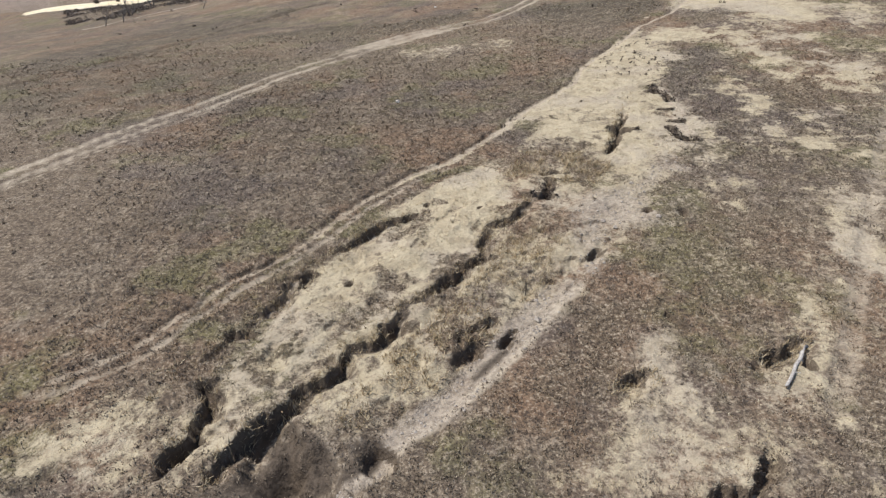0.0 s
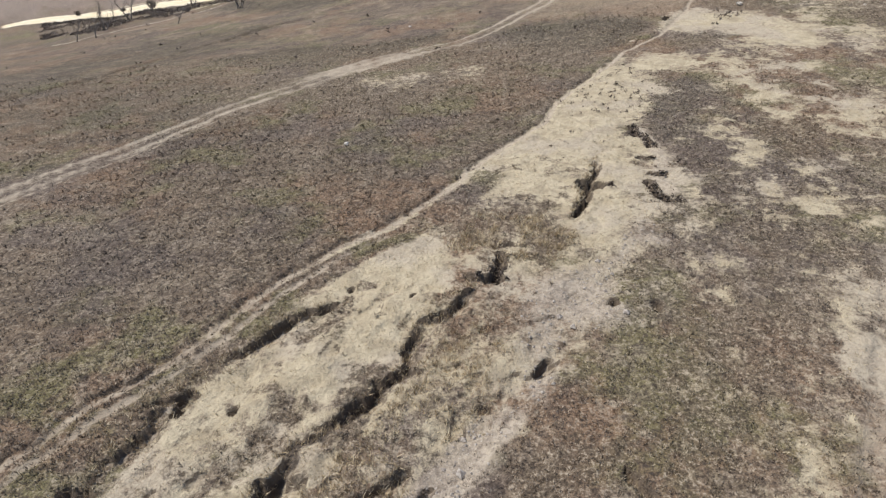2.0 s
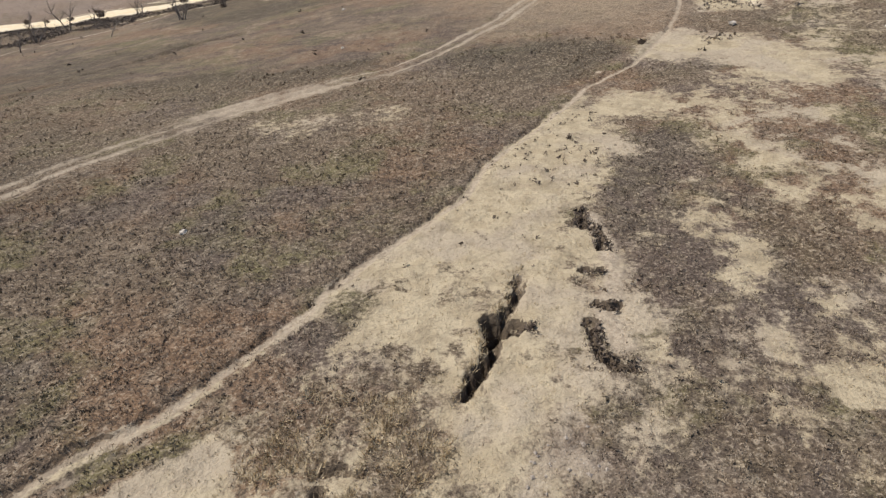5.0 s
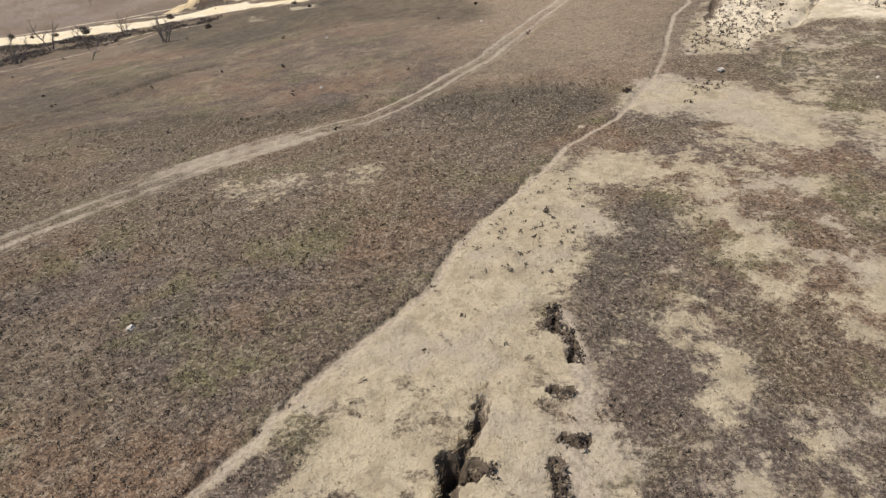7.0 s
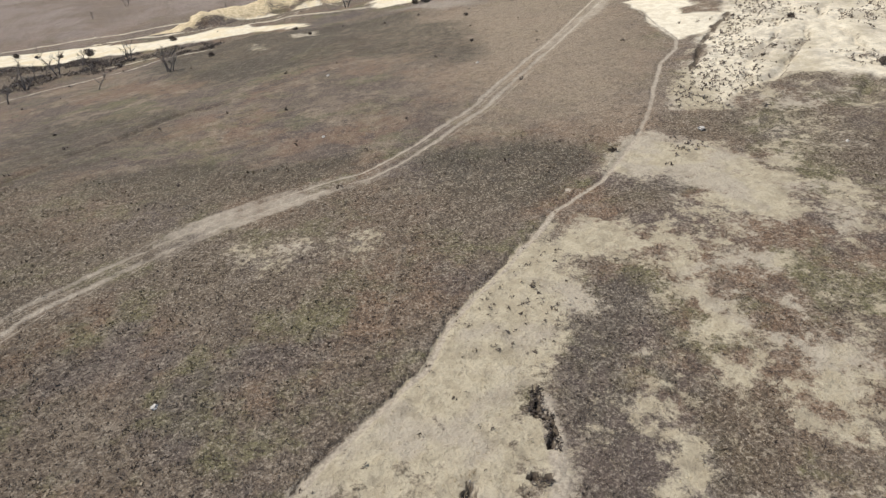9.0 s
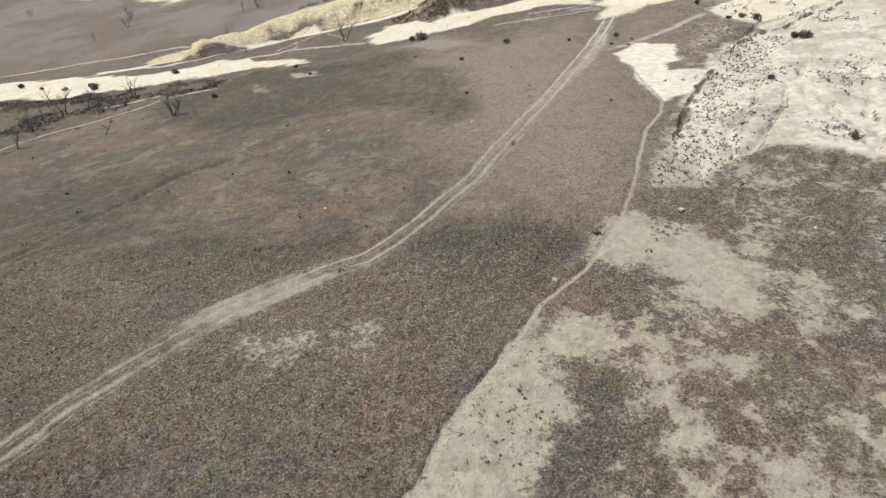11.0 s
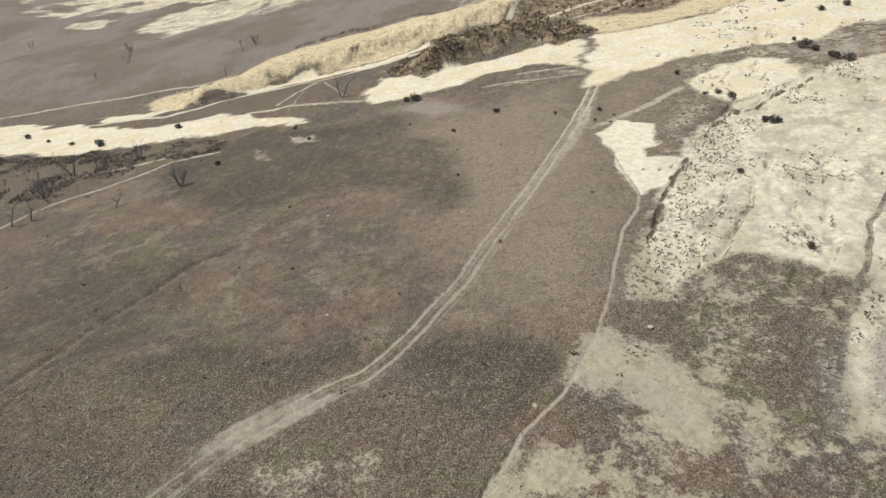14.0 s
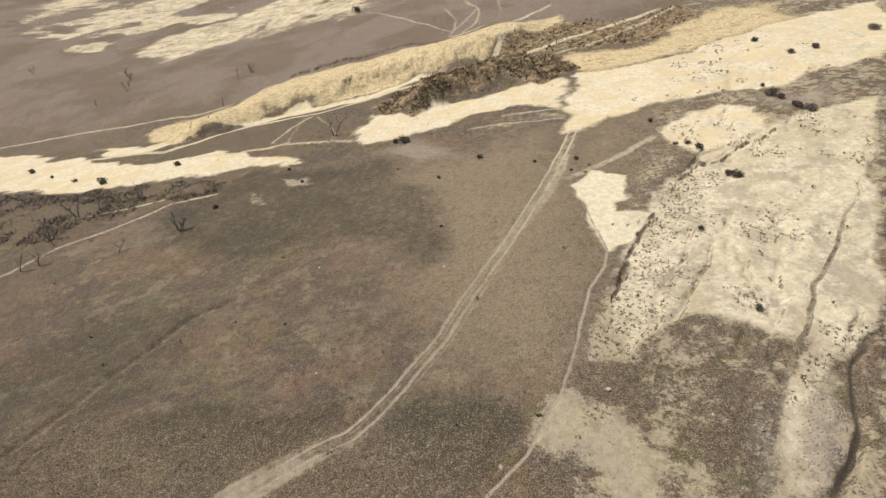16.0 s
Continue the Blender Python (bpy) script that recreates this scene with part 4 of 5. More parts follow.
def field_tone(s):
    """The slow change of the sward's colour over the field, in brown, rust, olive and dusky grey."""
    c = s.mix(s.step(s.noise(0.055, 5, 0.6), 0.45, 0.57), FIELD_BROWN, FIELD_RUST)
    c = s.mix(s.math("MULTIPLY", s.step(s.noise(0.16, 5, 0.65), 0.50, 0.60), 0.85), c, FIELD_OLIVE)
    return s.mix(s.math("MULTIPLY", s.step(s.noise(0.085, 6, 0.65), 0.49, 0.60), 0.8), c, FIELD_DUSK)


def far_tone(s):
    """The quieter sward of the wide field: dusky brown with rusty, olive and worn tan areas."""
    c = s.mix(s.step(s.noise(0.06, 5, 0.65), 0.46, 0.55), FIELD_FAR, FIELD_WARM)
    c = s.mix(s.math("MULTIPLY", s.step(s.noise(0.11, 6, 0.7), 0.50, 0.60), 0.75), c, FIELD_MOSS)
    c = s.mix(s.math("MULTIPLY", s.step(s.noise(0.19, 7, 0.75), 0.51, 0.61), 0.85), c, FIELD_WORN)
    c = s.mix(s.math("MULTIPLY", s.step(s.noise(0.33, 7, 0.75), 0.52, 0.61), 0.8), c, FIELD_PURPLE)
    c = s.mix(s.math("MULTIPLY", s.step(s.noise(0.028, 7, 0.7), 0.50, 0.60), 0.55), c, FIELD_DUSK)
    return s.mix(s.math("MULTIPLY", s.step(s.noise(0.024, 7, 0.72), 0.47, 0.38), 0.5), c, FIELD_DRY)


def ground_material():
    s = Shade("dry_ground", 0.95, 0.1)
    a = s.node("ShaderNodeSeparateColor", Color=s.node("ShaderNodeAttribute").outputs["Color"])
    b = s.node("ShaderNodeSeparateColor", Color=s.node("ShaderNodeAttribute").outputs["Color"])
    named = [n for n in s.tree.nodes if n.bl_idname == "ShaderNodeAttribute"]
    named[0].attribute_name, named[1].attribute_name = "cover_a", "cover_b"
    dark_areas = s.node("ShaderNodeAttribute")
    dark_areas.attribute_name = "cover_c"
    straw, pale, path = a.outputs
    even = named[0].outputs["Alpha"]
    dark, grey, ochre = b.outputs
    broad, wide, mid, fine, grain = s.noise(0.045, 3), s.noise(0.22, 4), s.noise(1.1, 4), s.noise(5.0, 4, 0.65), s.noise(22.0, 3, 0.7)
    ragged = s.math("ADD", s.math("MULTIPLY", s.math("SUBTRACT", mid, 0.5), 0.9), s.math("MULTIPLY", s.math("SUBTRACT", fine, 0.5), 0.9))

    def edge(mask, low=0.36, high=0.64, jag=1.0):
        return s.step(s.math("MULTIPLY_ADD", ragged, jag, mask), low, high)

    # the burnt-brown sward: brown, rusty and olive, with pale stalks and dark gaps
    lump, fleck = s.noise(6.0, 4, 0.68), s.noise(14.0, 3, 0.8)
    clod = s.noise(1.25, 4, 0.65)
    weave = s.math("ADD", s.math("ADD", s.math("MULTIPLY", lump, 0.52), s.math("MULTIPLY", fleck, 0.34)), s.math("MULTIPLY", clod, 0.14))
    gap, tip = s.math("SUBTRACT", 1.0, s.step(weave, 0.41, 0.515)), s.step(weave, 0.515, 0.585)
    clump = s.step(s.noise(2.6, 5, 0.7), 0.50, 0.62)
    bare = s.step(s.noise(0.5, 6, 0.7), 0.50, 0.64)
    sward = field_tone(s)
    sward = s.mix(s.math("MULTIPLY", bare, 0.5), sward, FIELD_PALE)
    worn = named[1].outputs["Alpha"]
    rough = s.math("SUBTRACT", 1.0, s.math("MULTIPLY", even, 0.45))
    sward = s.mix(s.math("MULTIPLY", s.step(even, 0.15, 0.75), 0.8), sward, far_tone(s))
    along = s.node("ShaderNodeSeparateXYZ", Vector=s.place).outputs["Y"]
    sward = s.mix(s.math("MULTIPLY", s.step(s.math("ADD", worn, s.math("SUBTRACT", s.noise(0.2, 6, 0.7), 0.5)), 0.1, 0.9), 0.8), sward, FIELD_DRY)
    # sward set darker over the dusk areas, with a noisy edge
    dark_sward = s.step(s.math("ADD", dark_areas.outputs["Fac"], s.math("MULTIPLY", s.math("SUBTRACT", s.noise(0.3, 7, 0.75), 0.5), 1.3)), 0.15, 0.85)
    sward = s.mix(s.math("MULTIPLY", dark_sward, 0.8), sward, FIELD_DARK)
    tuft = s.noise(0.9, 6, 0.72)
    sward = s.mix(s.math("MULTIPLY", s.step(tuft, 0.52, 0.64), 0.38), sward, FIELD_PURPLE)
    sward = s.mix(s.math("MULTIPLY", s.step(tuft, 0.48, 0.36), 0.3), sward, FIELD_TAN)
    # the far hillside's sward pales with distance: haze put into its colour
    sward = s.mix(s.math("MULTIPLY", s.step(along, 195.0, 255.0), 0.85), sward, s.mix(s.step(s.noise(0.03, 6, 0.65), 0.44, 0.58), HILL_HAZE, HILL_BROWN))
    sward = s.mix(s.math("MULTIPLY", s.math("MULTIPLY", s.math("MULTIPLY_ADD", clump, 0.45, gap), 0.88), rough), sward, FIELD_GAP)
    sward = s.mix(s.math("MULTIPLY", s.math("MULTIPLY", tip, 0.6), rough), sward, FIELD_STALK)
    # dark patches of low herbs
    herb = s.mix(tip, s.mix(gap, HERB_MID, HERB_DARK), HERB_LIGHT)
    ground = s.mix(s.math("MULTIPLY", edge(dark, 0.28, 0.62), 0.75), sward, herb)
    # pale cropped straw
    thatch = s.mix(s.step(mid, 0.42, 0.60), STRAW_LIGHT, STRAW_TAN)
    thatch = s.mix(s.math("MULTIPLY", s.step(wide, 0.48, 0.60), 0.6), thatch, STRAW_GREY)
    thatch = s.mix(s.math("MULTIPLY", gap, 0.33), thatch, STRAW_DARK)
    thatch = s.mix(s.math("MULTIPLY", s.step(s.noise(3.2, 4, 0.7), 0.60, 0.68), 0.5), thatch, FIELD_BROWN)
    thatch = s.mix(s.math("MULTIPLY", s.step(s.noise(0.7, 6, 0.7), 0.52, 0.64), 0.45), thatch, STRAW_DARK)
    clumps = s.math("MULTIPLY", s.math("SUBTRACT", s.noise(1.7, 8, 0.8), 0.5), 2.1)
    blotch = s.math("MULTIPLY_ADD", s.math("SUBTRACT", s.noise(0.55, 4, 0.6), 0.5), 0.9, clumps)
    ground = s.mix(s.step(s.math("ADD", straw, blotch), 0.26, 0.64), ground, thatch)
    # bare sand
    sand = s.mix(s.step(mid, 0.42, 0.60), SAND_LIGHT, SAND_TAN)
    sand = s.mix(s.math("MULTIPLY", s.step(fine, 0.54, 0.64), 0.3), sand, STRAW_TAN)
    sand = s.mix(s.math("MULTIPLY", s.math("MULTIPLY", s.step(s.noise(1.5, 7, 0.8), 0.51, 0.62), straw), 0.6), sand, SAND_SCRUB)
    sand = s.mix(s.math("MULTIPLY", s.math("MULTIPLY", s.step(s.noise(0.13, 7, 0.75), 0.49, 0.60), straw), 0.65), sand, SAND_SCRUB)
    sand = s.mix(s.math("MULTIPLY", s.math("MULTIPLY", s.step(s.noise(0.16, 8, 0.72), 0.44, 0.60), s.step(along, 100.0, 140.0)), 0.85), sand, SAND_YELLOW)
    sand = s.mix(s.math("MULTIPLY", s.math("MULTIPLY", s.step(s.noise(0.5, 8, 0.75), 0.54, 0.66), s.step(along, 100.0, 140.0)), 0.3), sand, STRAW_TAN)
    drift = s.math("MULTIPLY_ADD", s.math("SUBTRACT", s.noise(0.42, 8, 0.78), 0.5), 1.0, s.math("MULTIPLY", s.math("SUBTRACT", s.noise(0.11, 8, 0.70), 0.5), 1.2))
    ground = s.mix(edge(s.math("ADD", pale, drift), 0.24, 0.78, 0.35), ground, sand)
    clay = s.mix(s.step(mid, 0.42, 0.60), OCHRE_LIGHT, OCHRE_DARK)
    ground = s.mix(edge(s.math("MULTIPLY_ADD", drift, 0.7, ochre), 0.3, 0.7), ground, clay)
    clay_gap = s.step(s.noise(0.3, 6, 0.7), 0.52, 0.62)
    ground = s.mix(s.math("MULTIPLY", s.math("MULTIPLY", clay_gap, s.step(ochre, 0.3, 0.7)), 0.55), ground, OCHRE_SHADE)
    # the broken earth of the valley banks
    broken = s.math("MULTIPLY", s.step(ochre, 0.25, 0.5), s.step(dark, 0.3, 0.6))
    crumb = s.noise(0.7, 6, 0.75)
    ground = s.mix(s.math("MULTIPLY", broken, 0.9), ground, s.mix(s.step(crumb, 0.44, 0.58), BROKEN_DARK, BROKEN_LIGHT))
    # trodden earth
    earth = s.mix(s.step(fine, 0.42, 0.60), EARTH_LIGHT, EARTH_TAN)
    earth = s.mix(s.math("MULTIPLY", s.step(along, 100.0, 150.0), 0.75), earth, SAND_TAN)
    ground = s.mix(edge(path, 0.25, 0.75, 0.8), ground, earth)
    # grey silt and gravel
    silt = s.mix(s.step(fine, 0.42, 0.60), SILT_LIGHT, SILT_DARK)
    silt = s.mix(s.step(grain, 0.58, 0.66), silt, GRAVEL)
    silt = s.mix(s.math("MULTIPLY", s.step(dark, 0.45, 0.9), 0.85), silt, WET_SHADE_SILT)
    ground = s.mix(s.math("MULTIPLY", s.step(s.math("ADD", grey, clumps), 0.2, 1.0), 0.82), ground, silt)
    # dark beds of wet silt; on crack floors the same colour paints shade
    dark_bed = s.step(s.math("MINIMUM", grey, dark), 0.35, 0.65)
    ground = s.mix(s.math("MULTIPLY", dark_bed, 0.85), ground, s.mix(s.step(fine, 0.4, 0.6), RAW_SHADED, WET_SHADE_SILT))
    # raw earth on steep faces, its colour darkened for the shade on crack walls
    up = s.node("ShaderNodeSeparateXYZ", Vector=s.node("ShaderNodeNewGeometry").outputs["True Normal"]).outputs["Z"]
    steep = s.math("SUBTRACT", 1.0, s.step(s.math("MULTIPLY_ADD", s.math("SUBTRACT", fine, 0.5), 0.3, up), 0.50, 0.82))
    ground = s.mix(s.math("MULTIPLY", steep, 0.9), ground, s.mix(fine, RAW_SHADED, RAW_LIGHT))
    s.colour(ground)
    mound = s.math("MULTIPLY", s.noise(1.6, 4, 0.6), 1.3)
    relief = s.math("ADD", mound, s.math("ADD", s.math("MULTIPLY", lump, 0.7), s.math("MULTIPLY", fleck, 0.3)))
    s.bump(s.math("MULTIPLY", relief, s.math("SUBTRACT", 1.0, s.math("MULTIPLY", s.step(pale, 0.3, 0.6), 0.75))), 1.0, 0.13)
    return s.mat


FIELD_BROWN, FIELD_RUST, FIELD_OLIVE, FIELD_DUSK = (0.178, 0.137, 0.097), (0.222, 0.144, 0.091), (0.170, 0.156, 0.074), (0.122, 0.098, 0.086)
FIELD_PALE, FIELD_GAP, FIELD_STALK, FIELD_FAR = (0.32, 0.265, 0.20), (0.072, 0.056, 0.045), (0.44, 0.37, 0.28), (0.146, 0.112, 0.088)
FIELD_PURPLE, FIELD_TAN = (0.107, 0.084, 0.070), (0.285, 0.228, 0.165)
FIELD_DARK = (0.074, 0.066, 0.046)
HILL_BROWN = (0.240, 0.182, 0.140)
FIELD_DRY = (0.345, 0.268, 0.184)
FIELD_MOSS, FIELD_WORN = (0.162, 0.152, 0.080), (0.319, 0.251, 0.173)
FIELD_WARM, HILL_HAZE = (0.218, 0.142, 0.095), (0.335, 0.268, 0.225)
SAND_SCRUB = (0.33, 0.285, 0.225)
HERB_DARK, HERB_MID, HERB_LIGHT = (0.058, 0.045, 0.033), (0.158, 0.122, 0.084), (0.40, 0.335, 0.25)
STRAW_LIGHT, STRAW_TAN, STRAW_GREY, STRAW_DARK = (0.515, 0.438, 0.305), (0.435, 0.364, 0.248), (0.44, 0.375, 0.295), (0.25, 0.208, 0.145)
SAND_YELLOW = (0.70, 0.57, 0.355)
SAND_LIGHT, SAND_TAN = (0.80, 0.71, 0.54), (0.69, 0.595, 0.435)
OCHRE_SHADE, BROKEN_DARK, BROKEN_LIGHT = (0.37, 0.28, 0.17), (0.108, 0.076, 0.050), (0.36, 0.265, 0.165)
OCHRE_LIGHT, OCHRE_DARK = (0.72, 0.585, 0.37), (0.56, 0.44, 0.265)
EARTH_LIGHT, EARTH_TAN = (0.48, 0.405, 0.31), (0.34, 0.285, 0.215)
SILT_LIGHT, SILT_DARK, GRAVEL = (0.42, 0.355, 0.28), (0.27, 0.225, 0.178), (0.54, 0.49, 0.43)
RAW_SHADED, RAW_LIGHT = (0.045, 0.035, 0.028), (0.20, 0.155, 0.112)
WET_SHADE_SILT = (0.115, 0.091, 0.070)


def blade_material(name, shades, field=0.0):
    s = Shade(name, 0.85, 0.15)
    r = s.node("ShaderNodeNewGeometry").outputs["Random Per Island"]
    c = shades[0]
    for i, shade in enumerate(shades[1:], 1):
        c = s.mix(s.step(r, (i - 0.6) / len(shades), (i + 0.4) / len(shades)), c, shade)
    c = s.mix(s.math("MULTIPLY", s.step(s.noise(4.6, 4, 0.68), 0.56, 0.42), 0.6), c, shades[0])
    if field:
        c = s.mix(field, c, field_tone(s))
    return s.colour(c).mat


def wood_material(name, light, deep):
    s = Shade(name, 0.9, 0.2)
    grain = s.noise(14.0, 4, 0.7)
    s.colour(s.mix(s.step(grain, 0.35, 0.65), deep, light))
    return s.bump(grain, 0.6, 0.02).mat


def stone_material(name, light, deep):
    s = Shade(name, 0.85, 0.3)
    s.colour(s.mix(s.step(s.noise(9.0, 4, 0.7), 0.35, 0.65), deep, light))
    return s.bump(s.noise(25.0, 3), 0.5, 0.02).mat


GROUND = ground_material()
FIELD_BLADES = blade_material("brown_grass", [(0.16, 0.132, 0.104), (0.27, 0.222, 0.172), (0.40, 0.325, 0.24), (0.66, 0.555, 0.42)], 0.4)
STRAW_BLADES = blade_material("straw_grass", [(0.36, 0.285, 0.18), (0.52, 0.43, 0.28), (0.60, 0.50, 0.335), (0.68, 0.585, 0.42)])
TALL_BLADES = blade_material("rusty_grass", [(0.33, 0.25, 0.15), (0.46, 0.36, 0.225), (0.55, 0.45, 0.29), (0.66, 0.56, 0.39)])
SCRUB = blade_material("scrub_twigs", [(0.065, 0.050, 0.041), (0.105, 0.082, 0.064), (0.15, 0.118, 0.092), (0.22, 0.178, 0.14)])
SLOPE_SCRUB = blade_material("slope_twigs", [(0.13, 0.105, 0.083), (0.21, 0.172, 0.137), (0.30, 0.25, 0.2), (0.42, 0.355, 0.285)])
TUSSOCK = blade_material("tussock_grass", [(0.105, 0.080, 0.057), (0.175, 0.135, 0.096), (0.29, 0.23, 0.165), (0.50, 0.41, 0.295)], 0.45)
CLIFF_SCRUB = blade_material("cliff_twigs", [(0.19, 0.142, 0.092), (0.28, 0.212, 0.14), (0.38, 0.29, 0.19), (0.50, 0.395, 0.265)])
BRUSH = blade_material("dead_brush", [(0.07, 0.056, 0.048), (0.12, 0.098, 0.083), (0.20, 0.167, 0.14), (0.34, 0.29, 0.25)])
DEAD_WOOD = wood_material("weathered_wood", (0.29, 0.26, 0.23), (0.15, 0.13, 0.115))
PALE_WOOD = wood_material("bleached_wood", (0.52, 0.49, 0.45), (0.30, 0.27, 0.24))
WHITE_STONE = stone_material("white_stone", (0.68, 0.63, 0.55), (0.48, 0.43, 0.37))
GREY_STONE = stone_material("grey_stone", (0.45, 0.40, 0.34), (0.26, 0.222, 0.185))


# ---- the ground sheet ----
def spaced(*runs):
    """Grid lines: runs of (from, to, step), joined."""
    return np.unique(np.concatenate([np.arange(a, b, d) for a, b, d in runs]).round(3))


def reach(start, stop, first):
    out, v, d = [], start, first
    while v < stop:
        out.append(v)
        d *= 1.25
        v += d
    return np.array(out + [stop])


def add_mesh(name, verts, faces, material, smooth=False):
    """A mesh from arrays; every face has as many corners as faces has columns."""
    me = bpy.data.meshes.new(name)
    n, k = faces.shape
    me.vertices.add(len(verts))
    me.vertices.foreach_set("co", np.ascontiguousarray(verts, np.float32).ravel())
    me.loops.add(n * k)
    me.loops.foreach_set("vertex_index", np.ascontiguousarray(faces, np.int32).ravel())
    me.polygons.add(n)
    me.polygons.foreach_set("loop_start", np.arange(0, n * k, k, dtype=np.int32))
    me.polygons.foreach_set("use_smooth", np.full(n, smooth))
    me.update(calc_edges=True)
    me.materials.append(material)
    return me


gx = np.unique(np.concatenate([-reach(200, 3000, 1.5), spaced((-200, -80, 1.1), (-80, -20, 0.45), (-20, -12, 0.2), (-12, 14.5, 0.09), (14.5, 22, 0.15), (22, 36, 0.22), (36, 80, 0.36), (80, 160, 0.7)), reach(160, 3000, 1.5)]))
gy = np.unique(np.concatenate([-reach(20, 1500, 2.0), spaced((-20, 8, 1.0), (8, 32, 0.09), (32, 42, 0.12), (42, 46, 0.18), (46, 80, 0.26), (80, 150, 0.4), (150, 330, 0.85), (330, 520, 2.2)), reach(520, 3500, 3.0)]))
mx, my = np.meshgrid(gx, gy)
fx, fy = mx.ravel(), my.ravel()
fz = ground_height(fx, fy)
cols, rows_n = len(gx), len(gy)
corner = (np.arange(rows_n - 1)[:, None] * cols + np.arange(cols - 1)[None]).ravel()
ground_mesh = add_mesh("ground", np.stack([fx, fy, fz], 1), np.stack([corner, corner + 1, corner + cols + 1, corner + cols], 1), GROUND, True)
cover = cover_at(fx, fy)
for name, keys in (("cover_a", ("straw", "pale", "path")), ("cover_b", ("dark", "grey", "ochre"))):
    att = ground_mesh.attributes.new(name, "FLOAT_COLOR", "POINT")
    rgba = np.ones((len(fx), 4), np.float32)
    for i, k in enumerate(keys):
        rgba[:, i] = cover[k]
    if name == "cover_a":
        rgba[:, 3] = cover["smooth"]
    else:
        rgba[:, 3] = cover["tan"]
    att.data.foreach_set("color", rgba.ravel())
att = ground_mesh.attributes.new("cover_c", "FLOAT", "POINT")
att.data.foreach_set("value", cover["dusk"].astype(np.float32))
tagged(new("ground", ground_mesh), "dry eroded grassland with straw patches, bare earth and gullies", "ground", kind="structure")


# ---- grass, too fine to count ----
def grass(name, x, y, blades, tall, wide, splay, material, label, seed):
    """Tufts at the places (x, y), each of some tapering blades, joined into one object."""
    r = np.random.RandomState(seed)
    n = len(x) * blades
    size = np.repeat(r.uniform(0.55, 1.3, len(x)), blades)
    px, py = np.repeat(x, blades) + r.normal(0, splay * 0.35, n), np.repeat(y, blades) + r.normal(0, splay * 0.35, n)
    pz = ground_height(px, py) - 0.02
    turn, lean = r.uniform(0, 2 * np.pi, n), r.uniform(0.15, 1.1, n)
    h, w = tall * size * r.uniform(0.6, 1.2, n), wide * size * r.uniform(0.7, 1.4, n)
    face = r.uniform(0, 2 * np.pi, n)
    base = np.stack([px, py, pz], 1)
    across = np.stack([np.cos(face) * w / 2, np.sin(face) * w / 2, np.zeros(n)], 1)
    tip = base + np.stack([np.cos(turn) * np.sin(lean) * h, np.sin(turn) * np.sin(lean) * h, np.cos(lean) * h], 1)
    verts = np.stack([base - across, base + across, tip], 1).reshape(-1, 3)
    return tagged(new(name, add_mesh(name, verts, np.arange(3 * n).reshape(-1, 3), material)), label, "grass", kind="stuff")


rnd = np.random.RandomState(11)
N_TRY = 460000
ty = 2 + 59 * rnd.rand(N_TRY) ** 1.35
tx = -24 + rnd.rand(N_TRY) * (38 + 0.62 * np.maximum(ty, 9))
seen = (tx < 11 + 0.62 * (np.maximum(ty, 9) - 9)) & (rnd.rand(N_TRY) < ramp((ty - 2) / 7) * ramp((60 - ty) / 20) * ramp((tx + 19 + 0.12 * (ty - 9)) / 7))
tx, ty = tx[seen], ty[seen]
c = cover_at(tx, ty)
lot = rnd.rand(len(tx))
bare = np.maximum.reduce([c["path"], c["grey"], c["pale"]])
patchy = cloudy(tx, ty, 0.32, 71)
is_straw = c["straw"] + 0.8 * (patchy - 0.5) > 0.42
take = (lot < ramp((patchy - 0.15) / 0.6) * (1 - 0.9 * bare) * (1 - 1.2 * c["smooth"])) & ~is_straw
grass("field_grass", tx[take][:80000], ty[take][:80000], 5, 0.10, 0.042, 0.13, FIELD_BLADES, "short brown burnt grass in small tufts over the field", 3)
take = (lot < 0.07 * (1 - 0.9 * bare)) & is_straw
grass("straw_grass", tx[take][:30000], ty[take][:30000], 6, 0.11, 0.030, 0.2, STRAW_BLADES, "pale cropped straw grass on the eroded bank", 4)


def thicket(points, count, seed):
    r = np.random.RandomState(seed)
    xs, ys = [p[0] for p in points], [p[1] for p in points]
    x, y = r.uniform(min(xs), max(xs), count), r.uniform(min(ys), max(ys), count)
    k = (inside(points, x, y) < 0) & (cloudy(x, y, 1.3, seed) > 0.45)
    return x[k], y[k]


TALL_PLACES = [([(-4.5, 12.0), (-3.0, 15.5), (-0.5, 18.5), (1.6, 22.6), (3.6, 23.6), (4.2, 20.5), (2.5, 18.6), (0.4, 15.8), (-2.2, 12.6)], 2600),
               ([(2.0, 28.6), (3.5, 31.6), (7.0, 31.2), (8.0, 29.0), (6.5, 27.2), (4.2, 27.6)], 900),
               ([(-10.5, 13.0), (-8.0, 17.5), (-5.5, 21.0), (-3.0, 25.5), (-4.5, 26.0), (-8.0, 21.0), (-11.0, 16.0)], 700)]
tall = [thicket(p, n, 80 + i) for i, (p, n) in enumerate(TALL_PLACES)]
for i, (line, per) in enumerate(((LEDGE_MAIN, 12), (LEDGE_SHELF, 8), (LEDGE_LEFT, 8), (LEDGE_NEAR, 10), (LEDGE_PIT, 10), (LEDGE_LOG_PIT, 16), (LEDGE_HOLLOW, 16))):
    for (ax, ay), (bx, by) in zip(line, line[1:]):
        n = int(per * math.hypot(bx - ax, by - ay))
        f = rnd.rand(n)
        tall.append((ax + (bx - ax) * f + rnd.normal(0.0, 0.14, n), ay + (by - ay) * f + rnd.normal(0, 0.14, n)))
